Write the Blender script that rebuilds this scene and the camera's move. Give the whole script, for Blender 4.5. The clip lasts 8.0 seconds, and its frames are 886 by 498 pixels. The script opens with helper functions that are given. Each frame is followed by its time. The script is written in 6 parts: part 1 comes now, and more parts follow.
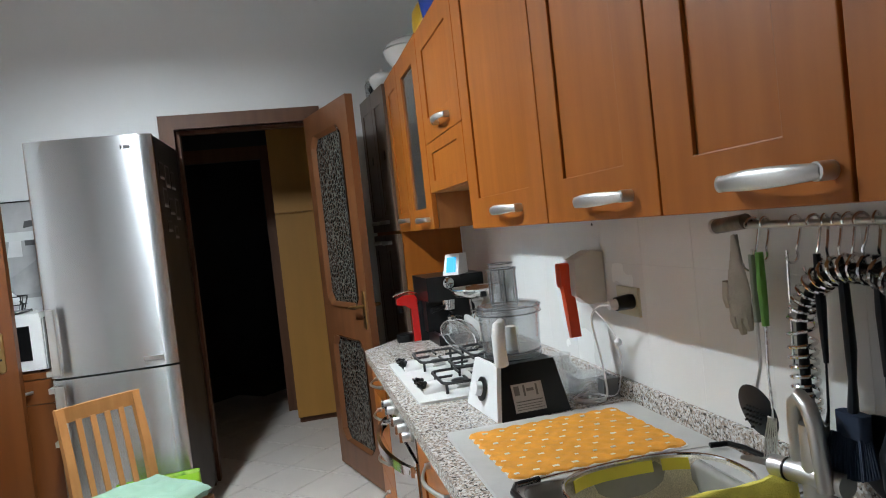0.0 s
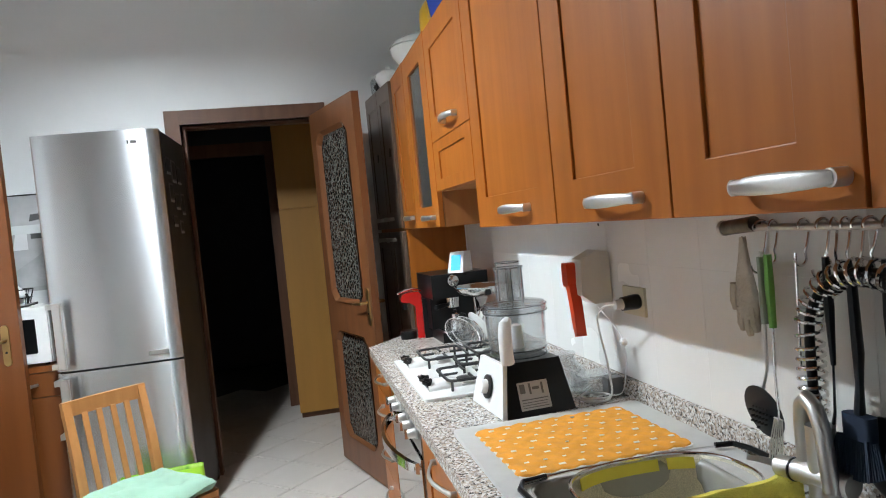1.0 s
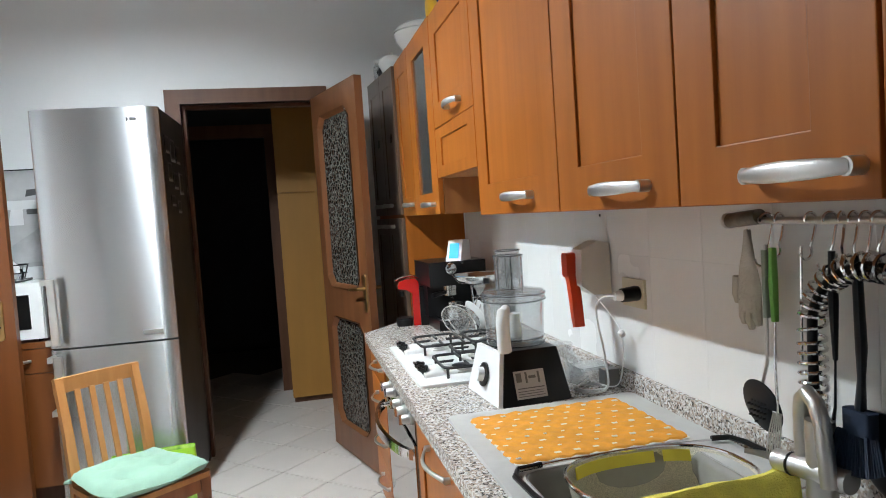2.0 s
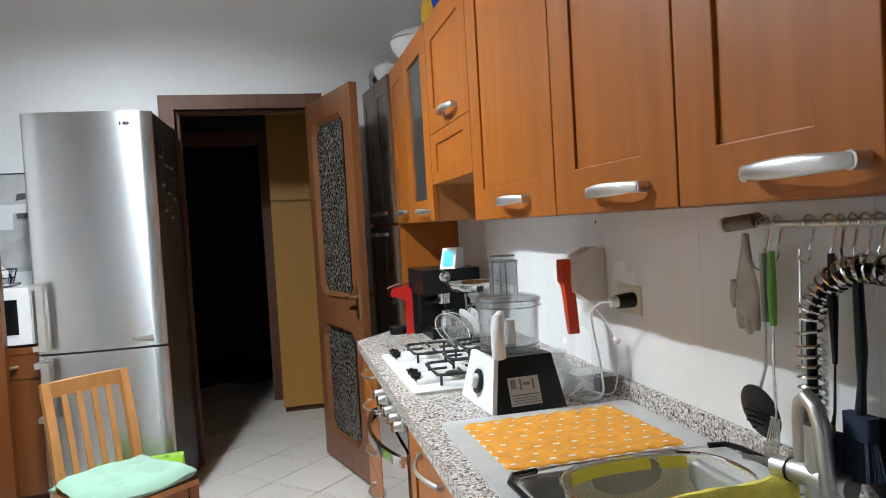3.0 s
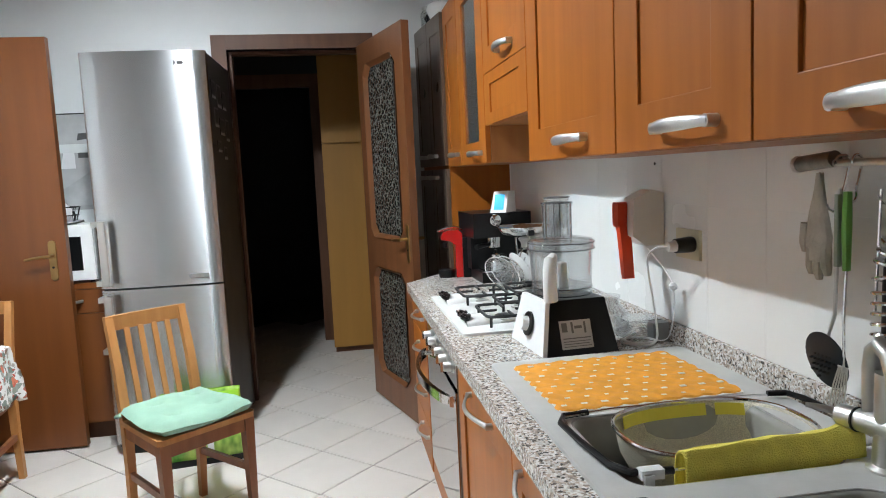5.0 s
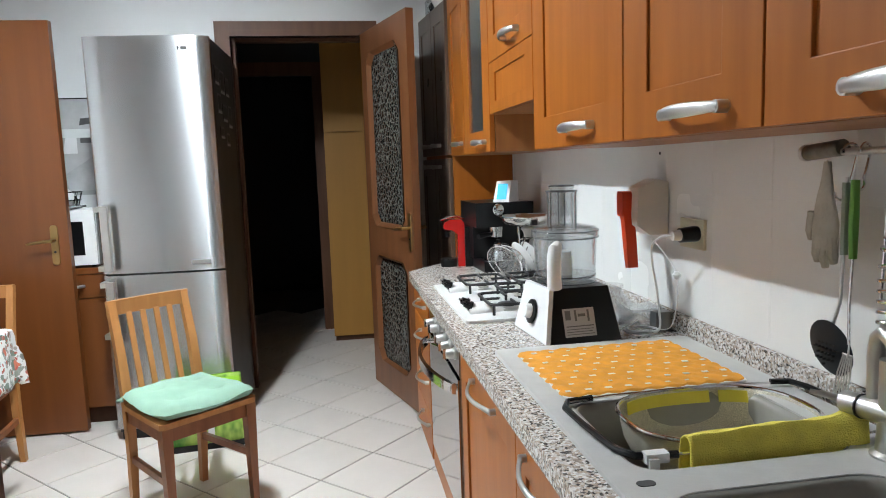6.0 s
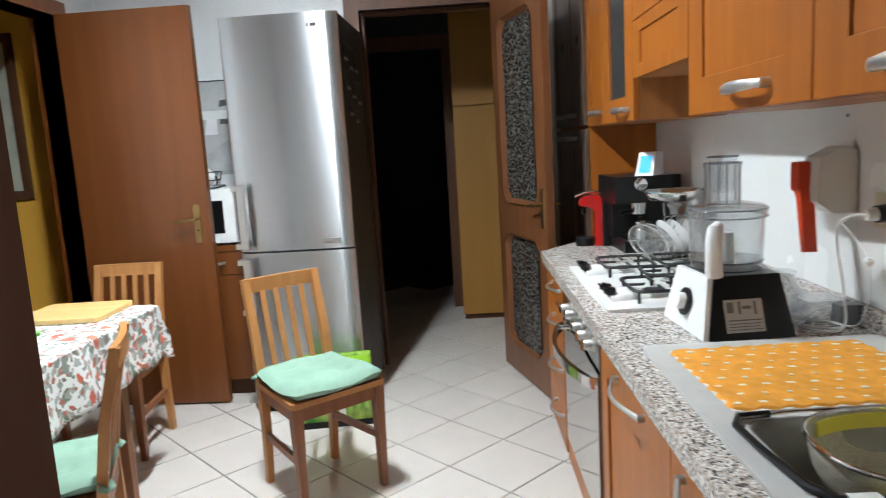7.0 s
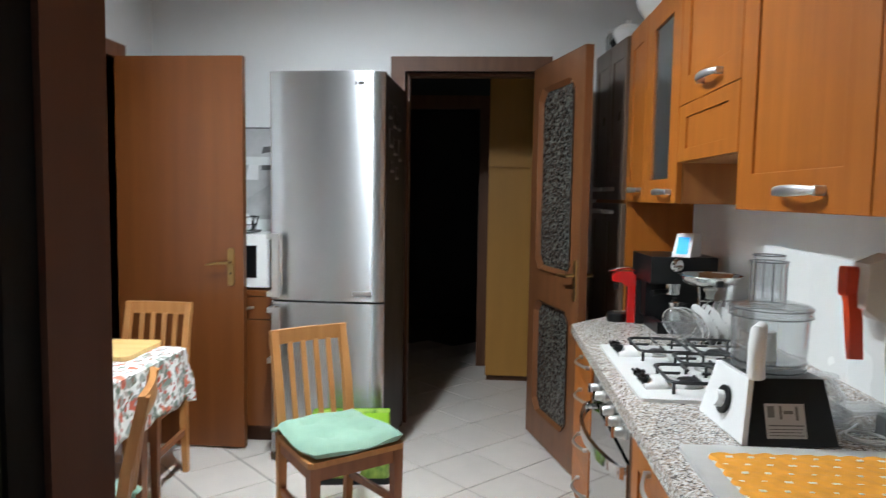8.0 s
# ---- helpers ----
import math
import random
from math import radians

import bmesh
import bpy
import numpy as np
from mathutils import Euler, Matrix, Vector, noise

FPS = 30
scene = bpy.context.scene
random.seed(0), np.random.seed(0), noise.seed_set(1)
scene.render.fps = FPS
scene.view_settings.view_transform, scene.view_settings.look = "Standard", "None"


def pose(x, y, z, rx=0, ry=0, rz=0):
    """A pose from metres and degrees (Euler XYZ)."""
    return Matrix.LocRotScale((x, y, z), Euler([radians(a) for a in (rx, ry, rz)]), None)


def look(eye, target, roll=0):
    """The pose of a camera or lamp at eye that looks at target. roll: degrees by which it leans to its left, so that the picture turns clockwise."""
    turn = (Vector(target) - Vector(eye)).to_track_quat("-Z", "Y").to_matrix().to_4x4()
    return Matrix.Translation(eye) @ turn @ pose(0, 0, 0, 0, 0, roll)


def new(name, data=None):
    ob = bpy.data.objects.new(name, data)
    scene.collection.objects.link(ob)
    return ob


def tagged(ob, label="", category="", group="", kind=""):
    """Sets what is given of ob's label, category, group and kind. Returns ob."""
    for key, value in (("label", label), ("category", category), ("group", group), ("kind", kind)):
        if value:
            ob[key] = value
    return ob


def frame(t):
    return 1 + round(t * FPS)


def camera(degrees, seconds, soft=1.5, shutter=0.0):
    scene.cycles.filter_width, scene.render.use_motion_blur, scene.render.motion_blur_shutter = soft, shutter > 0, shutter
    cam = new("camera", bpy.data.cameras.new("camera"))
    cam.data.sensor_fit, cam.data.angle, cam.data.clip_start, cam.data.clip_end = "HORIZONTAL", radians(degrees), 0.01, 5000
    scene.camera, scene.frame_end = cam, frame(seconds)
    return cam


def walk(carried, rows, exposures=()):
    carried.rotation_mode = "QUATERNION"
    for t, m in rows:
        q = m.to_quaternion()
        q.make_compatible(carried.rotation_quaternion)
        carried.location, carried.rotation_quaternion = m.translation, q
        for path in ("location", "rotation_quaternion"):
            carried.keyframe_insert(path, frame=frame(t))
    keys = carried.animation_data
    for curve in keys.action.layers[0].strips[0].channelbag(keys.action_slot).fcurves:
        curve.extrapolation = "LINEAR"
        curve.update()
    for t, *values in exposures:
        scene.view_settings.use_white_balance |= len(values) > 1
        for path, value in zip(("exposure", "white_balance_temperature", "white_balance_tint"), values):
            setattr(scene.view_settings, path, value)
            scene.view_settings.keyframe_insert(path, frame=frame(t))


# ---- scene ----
cam = camera(65.8, 8.0, soft=1.0, shutter=0.2)
PATH = [
    (0, (-0.931, 0.49, 1.42), (-0.507, 2.444, 1.35), -6.2),
    (0.5, (-0.958, 0.481, 1.436), (-0.533, 2.435, 1.411), -5.2),
    (1, (-0.953, 0.482, 1.427), (-0.532, 2.435, 1.348), -5.6),
    (1.5, (-0.959, 0.489, 1.422), (-0.55, 2.443, 1.302), -4.4),
    (3, (-0.965, 0.515, 1.39), (-0.513, 2.462, 1.318), -3.3),
    (3.5, (-0.973, 0.522, 1.384), (-0.584, 2.482, 1.285), -3.0),
    (4, (-0.964, 0.525, 1.376), (-0.588, 2.484, 1.231), -2.7),
    (4.5, (-0.979, 0.535, 1.372), (-0.628, 2.494, 1.176), -2.8),
    (4.7, (-0.968, 0.543, 1.371), (-0.654, 2.507, 1.164), -3.1),
    (6, (-0.988, 0.541, 1.354), (-0.682, 2.503, 1.114), -2.0),
    (6.5, (-0.986, 0.579, 1.35), (-0.744, 2.546, 1.086), -2.8),
    (7, (-0.983, 0.714, 1.353), (-1.056, 2.690, 1.056), -3.4),
    (7.2, (-0.998, 0.784, 1.345), (-1.243, 2.747, 1.049), -4.9),
    (7.4, (-1.020, 0.811, 1.346), (-1.368, 2.760, 1.037), -5.6),
    (7.6, (-1.029, 0.792, 1.355), (-1.422, 2.729, 1.036), -3.6),
    (7.8, (-1.020, 0.735, 1.402), (-1.319, 2.703, 1.152), 0.4),
    (8, (-1.03, 0.72, 1.421), (-1.163, 2.709, 1.266), 0.9),
]
walk(cam, [(t, look(eye, target, roll)) for t, eye, target, roll in PATH],
     exposures=((0, -0.33), (0.4, -0.05), (0.6, 0.0), (3.5, 0.0), (4.5, -0.06), (6.5, -0.06), (7.5, -0.05), (7.8, -0.18), (8, -0.25)))

# ---- world: night outside, so only a faint dark surround ----
world = bpy.data.worlds.new("night")
scene.world = world
world.use_nodes = True
world.node_tree.nodes["Background"].inputs[0].default_value = (0.02, 0.025, 0.035, 1)
world.node_tree.nodes["Background"].inputs[1].default_value = 0.15
LAMP = (-1.75, 3.05, 2.80)      # diffuser of the linear ceiling lamp that lights the kitchen
LAMP_LENGTH, LAMP_STRENGTH = 0.45, 1780.0
WALL_X, LEFT_X, BACK_Y, NEAR_Y, CEIL_Z = 0.0, -3.1, 4.84, 0.35, 3.45
TOP_Z = 0.85                    # worktop


# ---- materials ----
def mat(name, base, rough=0.5, metal=0.0, var=0.08, scale=6.0, stretch=(1, 1, 1), bump=0.03, bscale=90.0,
        spec=0.5, coat=0.0, rvar=0.08, per_object=0.0, detail=4.0, second=None, transmission=0.0, alpha=1.0, aniso=0.0):
    m = bpy.data.materials.new(name)
    m.use_nodes = True
    nt = m.node_tree
    n, l = nt.nodes, nt.links
    b = n["Principled BSDF"]
    tc, mp = n.new("ShaderNodeTexCoord"), n.new("ShaderNodeMapping")
    mp.inputs["Scale"].default_value = stretch
    where = tc.outputs["Object"]
    if per_object:
        own, far, shift = n.new("ShaderNodeObjectInfo"), n.new("ShaderNodeMath"), n.new("ShaderNodeVectorMath")
        far.operation, far.inputs[1].default_value = "MULTIPLY", 37.0
        l.new(own.outputs["Random"], far.inputs[0])
        l.new(where, shift.inputs[0])
        l.new(far.outputs[0], shift.inputs[1])
        where = shift.outputs[0]
    l.new(where, mp.inputs["Vector"])
    no = n.new("ShaderNodeTexNoise")
    no.inputs["Scale"].default_value, no.inputs["Detail"].default_value = scale, detail
    l.new(mp.outputs[0], no.inputs["Vector"])
    mix = n.new("ShaderNodeMix")
    mix.data_type = "RGBA"
    lo = [c * (1 - var) for c in base] if second is None else list(base)
    hi = [min(1, c * (1 + var)) for c in base] if second is None else list(second)
    mix.inputs["A"].default_value, mix.inputs["B"].default_value = (*lo, 1), (*hi, 1)
    ramp = n.new("ShaderNodeMapRange")
    ramp.inputs["From Min"].default_value, ramp.inputs["From Max"].default_value = 0.3, 0.7
    l.new(no.outputs["Fac"], ramp.inputs["Value"])
    l.new(ramp.outputs[0], mix.inputs["Factor"])
    col = mix.outputs["Result"]
    if per_object:
        oi, hs = n.new("ShaderNodeObjectInfo"), n.new("ShaderNodeHueSaturation")
        mr = n.new("ShaderNodeMapRange")
        mr.inputs["To Min"].default_value, mr.inputs["To Max"].default_value = 1 - per_object, 1 + per_object
        l.new(oi.outputs["Random"], mr.inputs["Value"])
        l.new(mr.outputs[0], hs.inputs["Value"])
        l.new(col, hs.inputs["Color"])
        col = hs.outputs[0]
    l.new(col, b.inputs["Base Color"])
    rr = n.new("ShaderNodeMapRange")
    rr.inputs["To Min"].default_value, rr.inputs["To Max"].default_value = max(0, rough - rvar), min(1, rough + rvar)
    n2 = n.new("ShaderNodeTexNoise")
    n2.inputs["Scale"].default_value, n2.inputs["Detail"].default_value = 3.5, 3
    l.new(where, n2.inputs["Vector"])
    l.new(n2.outputs["Fac"], rr.inputs["Value"])
    l.new(rr.outputs[0], b.inputs["Roughness"])
    b.inputs["Metallic"].default_value = metal
    b.inputs["Specular IOR Level"].default_value = spec
    b.inputs["Coat Weight"].default_value = coat
    b.inputs["Coat Roughness"].default_value = 0.15
    b.inputs["Transmission Weight"].default_value = transmission
    b.inputs["Alpha"].default_value = alpha
    if aniso:
        tg = n.new("ShaderNodeTangent")
        tg.direction_type, tg.axis = "RADIAL", "Z"
        l.new(tg.outputs[0], b.inputs["Tangent"])
        b.inputs["Anisotropic"].default_value, b.inputs["Anisotropic Rotation"].default_value = aniso, 0.25
    if bump:
        n3, bp = n.new("ShaderNodeTexNoise"), n.new("ShaderNodeBump")
        n3.inputs["Scale"].default_value, n3.inputs["Detail"].default_value = bscale, 3
        l.new(mp.outputs[0], n3.inputs["Vector"])
        bp.inputs["Strength"].default_value, bp.inputs["Distance"].default_value = bump, 0.01
        l.new(n3.outputs["Fac"], bp.inputs["Height"])
        l.new(bp.outputs[0], b.inputs["Normal"])
    return m


def glass(name, tint=(1, 1, 1), rough=0.02, bump=0.0, bscale=60.0, haze=0.0):
    """Thin clear glass or plastic: mostly see-through, with a gloss that grows at grazing angles."""
    m = bpy.data.materials.new(name)
    m.use_nodes = True
    n, l = m.node_tree.nodes, m.node_tree.links
    n.clear()
    out, tr, gl, fr, mx = (n.new("ShaderNode" + k) for k in ("OutputMaterial", "BsdfTransparent", "BsdfGlossy", "LayerWeight", "MixShader"))
    tr.inputs[0].default_value = (*tint, 1)
    gl.inputs["Roughness"].default_value = rough
    pw, sc = n.new("ShaderNodeMath"), n.new("ShaderNodeMath")
    pw.operation, sc.operation = "POWER", "MULTIPLY_ADD"
    pw.inputs[1].default_value = 2.8
    sc.inputs[1].default_value, sc.inputs[2].default_value = 0.75, 0.045
    fr.inputs["Blend"].default_value = 0.5
    l.new(fr.outputs["Facing"], pw.inputs[0])
    l.new(pw.outputs[0], sc.inputs[0])
    l.new(sc.outputs[0], mx.inputs[0])
    l.new(gl.outputs[0], mx.inputs[2])
    if haze:
        dd, tl, df, m2 = (n.new("ShaderNode" + k) for k in ("BsdfDiffuse", "BsdfTranslucent", "MixShader", "MixShader"))
        dd.inputs[0].default_value = tl.inputs[0].default_value = (0.88, 0.9, 0.91, 1)
        l.new(dd.outputs[0], df.inputs[1])
        l.new(tl.outputs[0], df.inputs[2])
        m2.inputs[0].default_value = haze
        l.new(tr.outputs[0], m2.inputs[1])
        l.new(df.outputs[0], m2.inputs[2])
        l.new(m2.outputs[0], mx.inputs[1])
    else:
        l.new(tr.outputs[0], mx.inputs[1])
    if bump:
        nz, bp, tc = n.new("ShaderNodeTexVoronoi"), n.new("ShaderNodeBump"), n.new("ShaderNodeTexCoord")
        nz.inputs["Scale"].default_value = bscale
        l.new(tc.outputs["Object"], nz.inputs["Vector"])
        bp.inputs["Strength"].default_value, bp.inputs["Distance"].default_value = bump, 0.01
        l.new(nz.outputs["Distance"], bp.inputs["Height"])
        l.new(bp.outputs[0], gl.inputs["Normal"])
        l.new(bp.outputs[0], fr.inputs["Normal"])
    l.new(mx.outputs[0], out.inputs[0])
    return m


def granite_mat():
    m = mat("granite", (0.5, 0.46, 0.42), 0.22, var=0.2, scale=9, bump=0.0, rvar=0.06)
    n, l = m.node_tree.nodes, m.node_tree.links
    b = n["Principled BSDF"]
    tc = n["Texture Coordinate"]
    vo, r1, vo2, r2 = n.new("ShaderNodeTexVoronoi"), n.new("ShaderNodeValToRGB"), n.new("ShaderNodeTexNoise"), n.new("ShaderNodeValToRGB")
    vo.inputs["Scale"].default_value = 200
    l.new(tc.outputs["Object"], vo.inputs["Vector"])
    sep = n.new("ShaderNodeSeparateColor")
    l.new(vo.outputs["Color"], sep.inputs[0])
    e = r1.color_ramp
    e.interpolation = "CONSTANT"
    e.elements[0].position, e.elements[0].color = 0.0, (0.1, 0.092, 0.086, 1)
    e.elements[1].position, e.elements[1].color = 0.13, (0.29, 0.245, 0.21, 1)
    for p, c in ((0.23, (0.47, 0.385, 0.32, 1)), (0.46, (0.6, 0.55, 0.5, 1)), (0.70, (0.74, 0.72, 0.69, 1))):
        k = e.elements.new(p)
        k.color = c
    l.new(sep.outputs[0], r1.inputs[0])
    vo2.inputs["Scale"].default_value, vo2.inputs["Detail"].default_value = 85, 4
    l.new(tc.outputs["Object"], vo2.inputs["Vector"])
    r2.color_ramp.elements[0].position, r2.color_ramp.elements[0].color = 0.40, (0.3, 0.28, 0.27, 1)
    r2.color_ramp.elements[1].position, r2.color_ramp.elements[1].color = 0.50, (1, 1, 1, 1)
    l.new(vo2.outputs["Fac"], r2.inputs[0])
    mu = n.new("ShaderNodeMix")
    mu.data_type, mu.blend_type = "RGBA", "MULTIPLY"
    mu.inputs["Factor"].default_value = 0.42
    l.new(r1.outputs[0], mu.inputs["A"])
    l.new(r2.outputs[0], mu.inputs["B"])
    l.new(mu.outputs["Result"], b.inputs["Base Color"])
    return m


def cloth_print_mat():
    """White table linen with printed red and orange fruit and grey-green leaves."""
    m = mat("printed_linen", (0.8, 0.8, 0.78), 0.8, var=0.03, scale=5, bump=0.1, bscale=400)
    n, l = m.node_tree.nodes, m.node_tree.links
    b, tc = n["Principled BSDF"], n["Texture Coordinate"]
    col = b.inputs["Base Color"].links[0].from_socket
    wob = n.new("ShaderNodeTexNoise")
    wob.inputs["Scale"].default_value = 22
    l.new(tc.outputs["Object"], wob.inputs["Vector"])
    add = n.new("ShaderNodeMix")
    add.data_type = "VECTOR"
    add.inputs["Factor"].default_value = 0.05
    l.new(tc.outputs["Object"], add.inputs["A"])
    l.new(wob.outputs["Color"], add.inputs["B"])
    for scale, size, colours, keep in ((24, 0.44, ((0.16, 0.22, 0.17), (0.42, 0.44, 0.42)), 0.35), (34, 0.4, ((0.22, 0.27, 0.22), (0.5, 0.44, 0.4)), 0.35),
                                       (15, 0.4, ((0.5, 0.06, 0.045), (0.72, 0.22, 0.13)), 0.6), (46, 0.4, ((0.6, 0.12, 0.09), (0.13, 0.19, 0.14)), 0.5)):
        vo, lt, sep, gt, mul, pick, mix = (n.new("ShaderNode" + k) for k in ("TexVoronoi", "Math", "SeparateColor", "Math", "Math", "Mix", "Mix"))
        vo.inputs["Scale"].default_value = scale
        l.new(add.outputs["Result"], vo.inputs["Vector"]) if "Result" in add.outputs else None
        l.new(add.outputs[1], vo.inputs["Vector"])
        lt.operation, gt.operation, mul.operation = "LESS_THAN", "GREATER_THAN", "MULTIPLY"
        lt.inputs[1].default_value, gt.inputs[1].default_value = size, keep
        l.new(vo.outputs["Distance"], lt.inputs[0])
        l.new(vo.outputs["Color"], sep.inputs[0])
        l.new(sep.outputs[0], gt.inputs[0])
        l.new(lt.outputs[0], mul.inputs[0])
        l.new(gt.outputs[0], mul.inputs[1])
        pick.data_type = mix.data_type = "RGBA"
        pick.inputs["A"].default_value, pick.inputs["B"].default_value = (*colours[0], 1), (*colours[1], 1)
        l.new(sep.outputs[1], pick.inputs["Factor"])
        l.new(mul.outputs[0], mix.inputs["Factor"])
        l.new(col, mix.inputs["A"])
        l.new(pick.outputs["Result"], mix.inputs["B"])
        col = mix.outputs["Result"]
    l.new(col, b.inputs["Base Color"])
    return m


def figured_mat():
    """Dark figured glass: a web of pale raised veins round dark cells."""
    m = mat("figured_glass", (0.012, 0.012, 0.011), 0.14, var=0.2, scale=20, bump=0.0, rvar=0.05)
    n, l = m.node_tree.nodes, m.node_tree.links
    b, tc = n["Principled BSDF"], n["Texture Coordinate"]
    wob, mixv, vo, ramp, bp = (n.new("ShaderNode" + k) for k in ("TexNoise", "VectorMath", "TexVoronoi", "ValToRGB", "Bump"))
    wob.inputs["Scale"].default_value, wob.inputs["Detail"].default_value = 40, 2
    l.new(tc.outputs["Object"], wob.inputs["Vector"])
    mixv.operation = "MULTIPLY_ADD"
    mixv.inputs[1].default_value = (0.02, 0.02, 0.02)
    l.new(wob.outputs["Color"], mixv.inputs[0])
    l.new(tc.outputs["Object"], mixv.inputs[2])
    vo.feature = "DISTANCE_TO_EDGE"
    vo.inputs["Scale"].default_value = 36
    l.new(mixv.outputs[0], vo.inputs["Vector"])
    e = ramp.color_ramp.elements
    e[0].position, e[0].color = 0.03, (0.15, 0.145, 0.13, 1)
    e[1].position, e[1].color = 0.13, (0.008, 0.008, 0.007, 1)
    l.new(vo.outputs["Distance"], ramp.inputs[0])
    l.new(ramp.outputs[0], b.inputs["Base Color"])
    bp.inputs["Strength"].default_value, bp.inputs["Distance"].default_value = 0.8, 0.01
    l.new(vo.outputs["Distance"], bp.inputs["Height"])
    l.new(bp.outputs[0], b.inputs["Normal"])
    return m


FIGURED = figured_mat()
PLASTER = mat("white_plaster", (0.7, 0.71, 0.71), 0.85, var=0.035, scale=1.6, bump=0.05, bscale=35)
CEILING_PAINT = mat("ceiling_paint", (0.75, 0.75, 0.74), 0.9, var=0.03, scale=2, bump=0.04, bscale=30)
GLAZED = mat("glazed_wall_tile", (0.78, 0.78, 0.76), 0.25, var=0.03, scale=3, bump=0.02, bscale=12, per_object=0.006)
GROUT = mat("grout", (0.13, 0.12, 0.11), 0.9, var=0.15, scale=20, bump=0.1)
WALL_GROUT = mat("wall_grout", (0.74, 0.74, 0.72), 0.9, var=0.05, scale=20)
FLOOR_TILE = mat("floor_tile", (0.6, 0.545, 0.5), 0.32, var=0.03, scale=7, bump=0.02, bscale=25, per_object=0.035, rvar=0.03)
ORANGE_PAINT = mat("ochre_paint", (0.78, 0.42, 0.05), 0.8, var=0.06, scale=2.5, bump=0.05, bscale=30)
CHERRY = mat("cherry_wood", (0.32, 0.092, 0.011), 0.4, second=(0.4, 0.123, 0.017), scale=2.2, stretch=(9, 9, 0.7), bump=0.012, bscale=30, spec=0.3, per_object=0.03, detail=6)
CHERRY_Y = mat("cherry_wood_level", (0.32, 0.092, 0.011), 0.4, second=(0.4, 0.123, 0.017), scale=2.2, stretch=(9, 0.7, 9), bump=0.012, bscale=30, spec=0.3, per_object=0.03, detail=6)
CARCASS = mat("cherry_carcass", (0.28, 0.1, 0.025), 0.45, second=(0.35, 0.135, 0.035), scale=2.5, stretch=(7, 7, 0.7), bump=0.02, bscale=30)
DOOR_WOOD = mat("brown_door_veneer", (0.142, 0.041, 0.0085), 0.4, second=(0.18, 0.057, 0.0125), scale=2.0, stretch=(8, 8, 0.5), bump=0.02, bscale=25, coat=0.1, detail=6)
FRAME_WOOD = mat("dark_frame_wood", (0.085, 0.036, 0.018), 0.5, second=(0.125, 0.055, 0.029), scale=2.2, stretch=(8, 8, 0.6), bump=0.03, bscale=25, spec=0.3)
LEAF_WOOD = mat("glazed_door_wood", (0.135, 0.05, 0.018), 0.4, second=(0.18, 0.068, 0.025), scale=2.2, stretch=(8, 8, 0.6), bump=0.03, bscale=25, coat=0.1)
# teal taken near black: the unlit hall's darkness is put into this colour
HALL_DARK = mat("unlit_hall_teal", (0.015, 0.022, 0.024), 0.7, var=0.1, scale=2, bump=0.04)
BALCONY_WOOD = mat("balcony_door_wood", (0.17, 0.08, 0.05), 0.45, second=(0.22, 0.105, 0.065), scale=2.2, stretch=(8, 8, 0.6), bump=0.03, bscale=25)
BEECH = mat("beech_wood", (0.4, 0.17, 0.05), 0.42, second=(0.5, 0.235, 0.08), scale=3.0, stretch=(8, 8, 0.8), bump=0.03, bscale=40, per_object=0.05)
BEECH_DARK = mat("darker_beech", (0.2, 0.07, 0.026), 0.42, second=(0.28, 0.105, 0.04), scale=3.0, stretch=(8, 8, 0.8), bump=0.03, bscale=40, per_object=0.05)
WARDROBE = mat("tan_laminate", (0.36, 0.172, 0.03), 0.55, var=0.06, scale=2, stretch=(6, 6, 0.6), bump=0.02)
STEEL = mat("brushed_steel", (0.55, 0.56, 0.57), 0.27, metal=1.0, var=0.03, scale=3, stretch=(1, 1, 60), bump=0.0, rvar=0.003, aniso=0.95)
SATIN = mat("satin_nickel", (0.62, 0.61, 0.59), 0.4, metal=1.0, var=0.05, bump=0.01)
CHROME = mat("chrome", (0.75, 0.75, 0.75), 0.12, metal=1.0, var=0.04, bump=0.0, rvar=0.05)
BRASS = mat("aged_brass", (0.36, 0.235, 0.1), 0.36, metal=1.0, var=0.15, scale=12, bump=0.02)
BLACK = mat("black_plastic", (0.006, 0.006, 0.0065), 0.3, var=0.2, bump=0.01, spec=0.3)
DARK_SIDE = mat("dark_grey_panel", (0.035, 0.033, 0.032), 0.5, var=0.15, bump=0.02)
WHITE_PLASTIC = mat("white_plastic", (0.8, 0.8, 0.79), 0.3, var=0.03, bump=0.01)
ENAMEL = mat("white_enamel", (0.82, 0.82, 0.8), 0.15, var=0.03, bump=0.0, rvar=0.05)
IRON = mat("cast_iron", (0.02, 0.02, 0.021), 0.5, var=0.3, scale=30, bump=0.1, bscale=150)
GRANITE = granite_mat()
RESIN = mat("grey_resin", (0.53, 0.52, 0.5), 0.4, var=0.05, scale=20, bump=0.03, bscale=200)
PRINT = cloth_print_mat()
MINT = mat("mint_cotton", (0.225, 0.36, 0.27), 0.85, var=0.1, scale=9, bump=0.12, bscale=300)
CLEAR = glass("clear_glass")
CLEAR_PLASTIC = glass("clear_plastic", (0.93, 0.94, 0.945), 0.05, haze=0.055)
EDGE_GREY = glass("plastic_edge_grey", (0.6, 0.62, 0.63), 0.08, haze=0.05)
SMOKED = glass("frosted_cabinet_glass", (0.42, 0.5, 0.46), 0.15, haze=0.1)
GASKET = mat("black_rubber", (0.01, 0.009, 0.008), 0.7, var=0.2, bump=0.05)


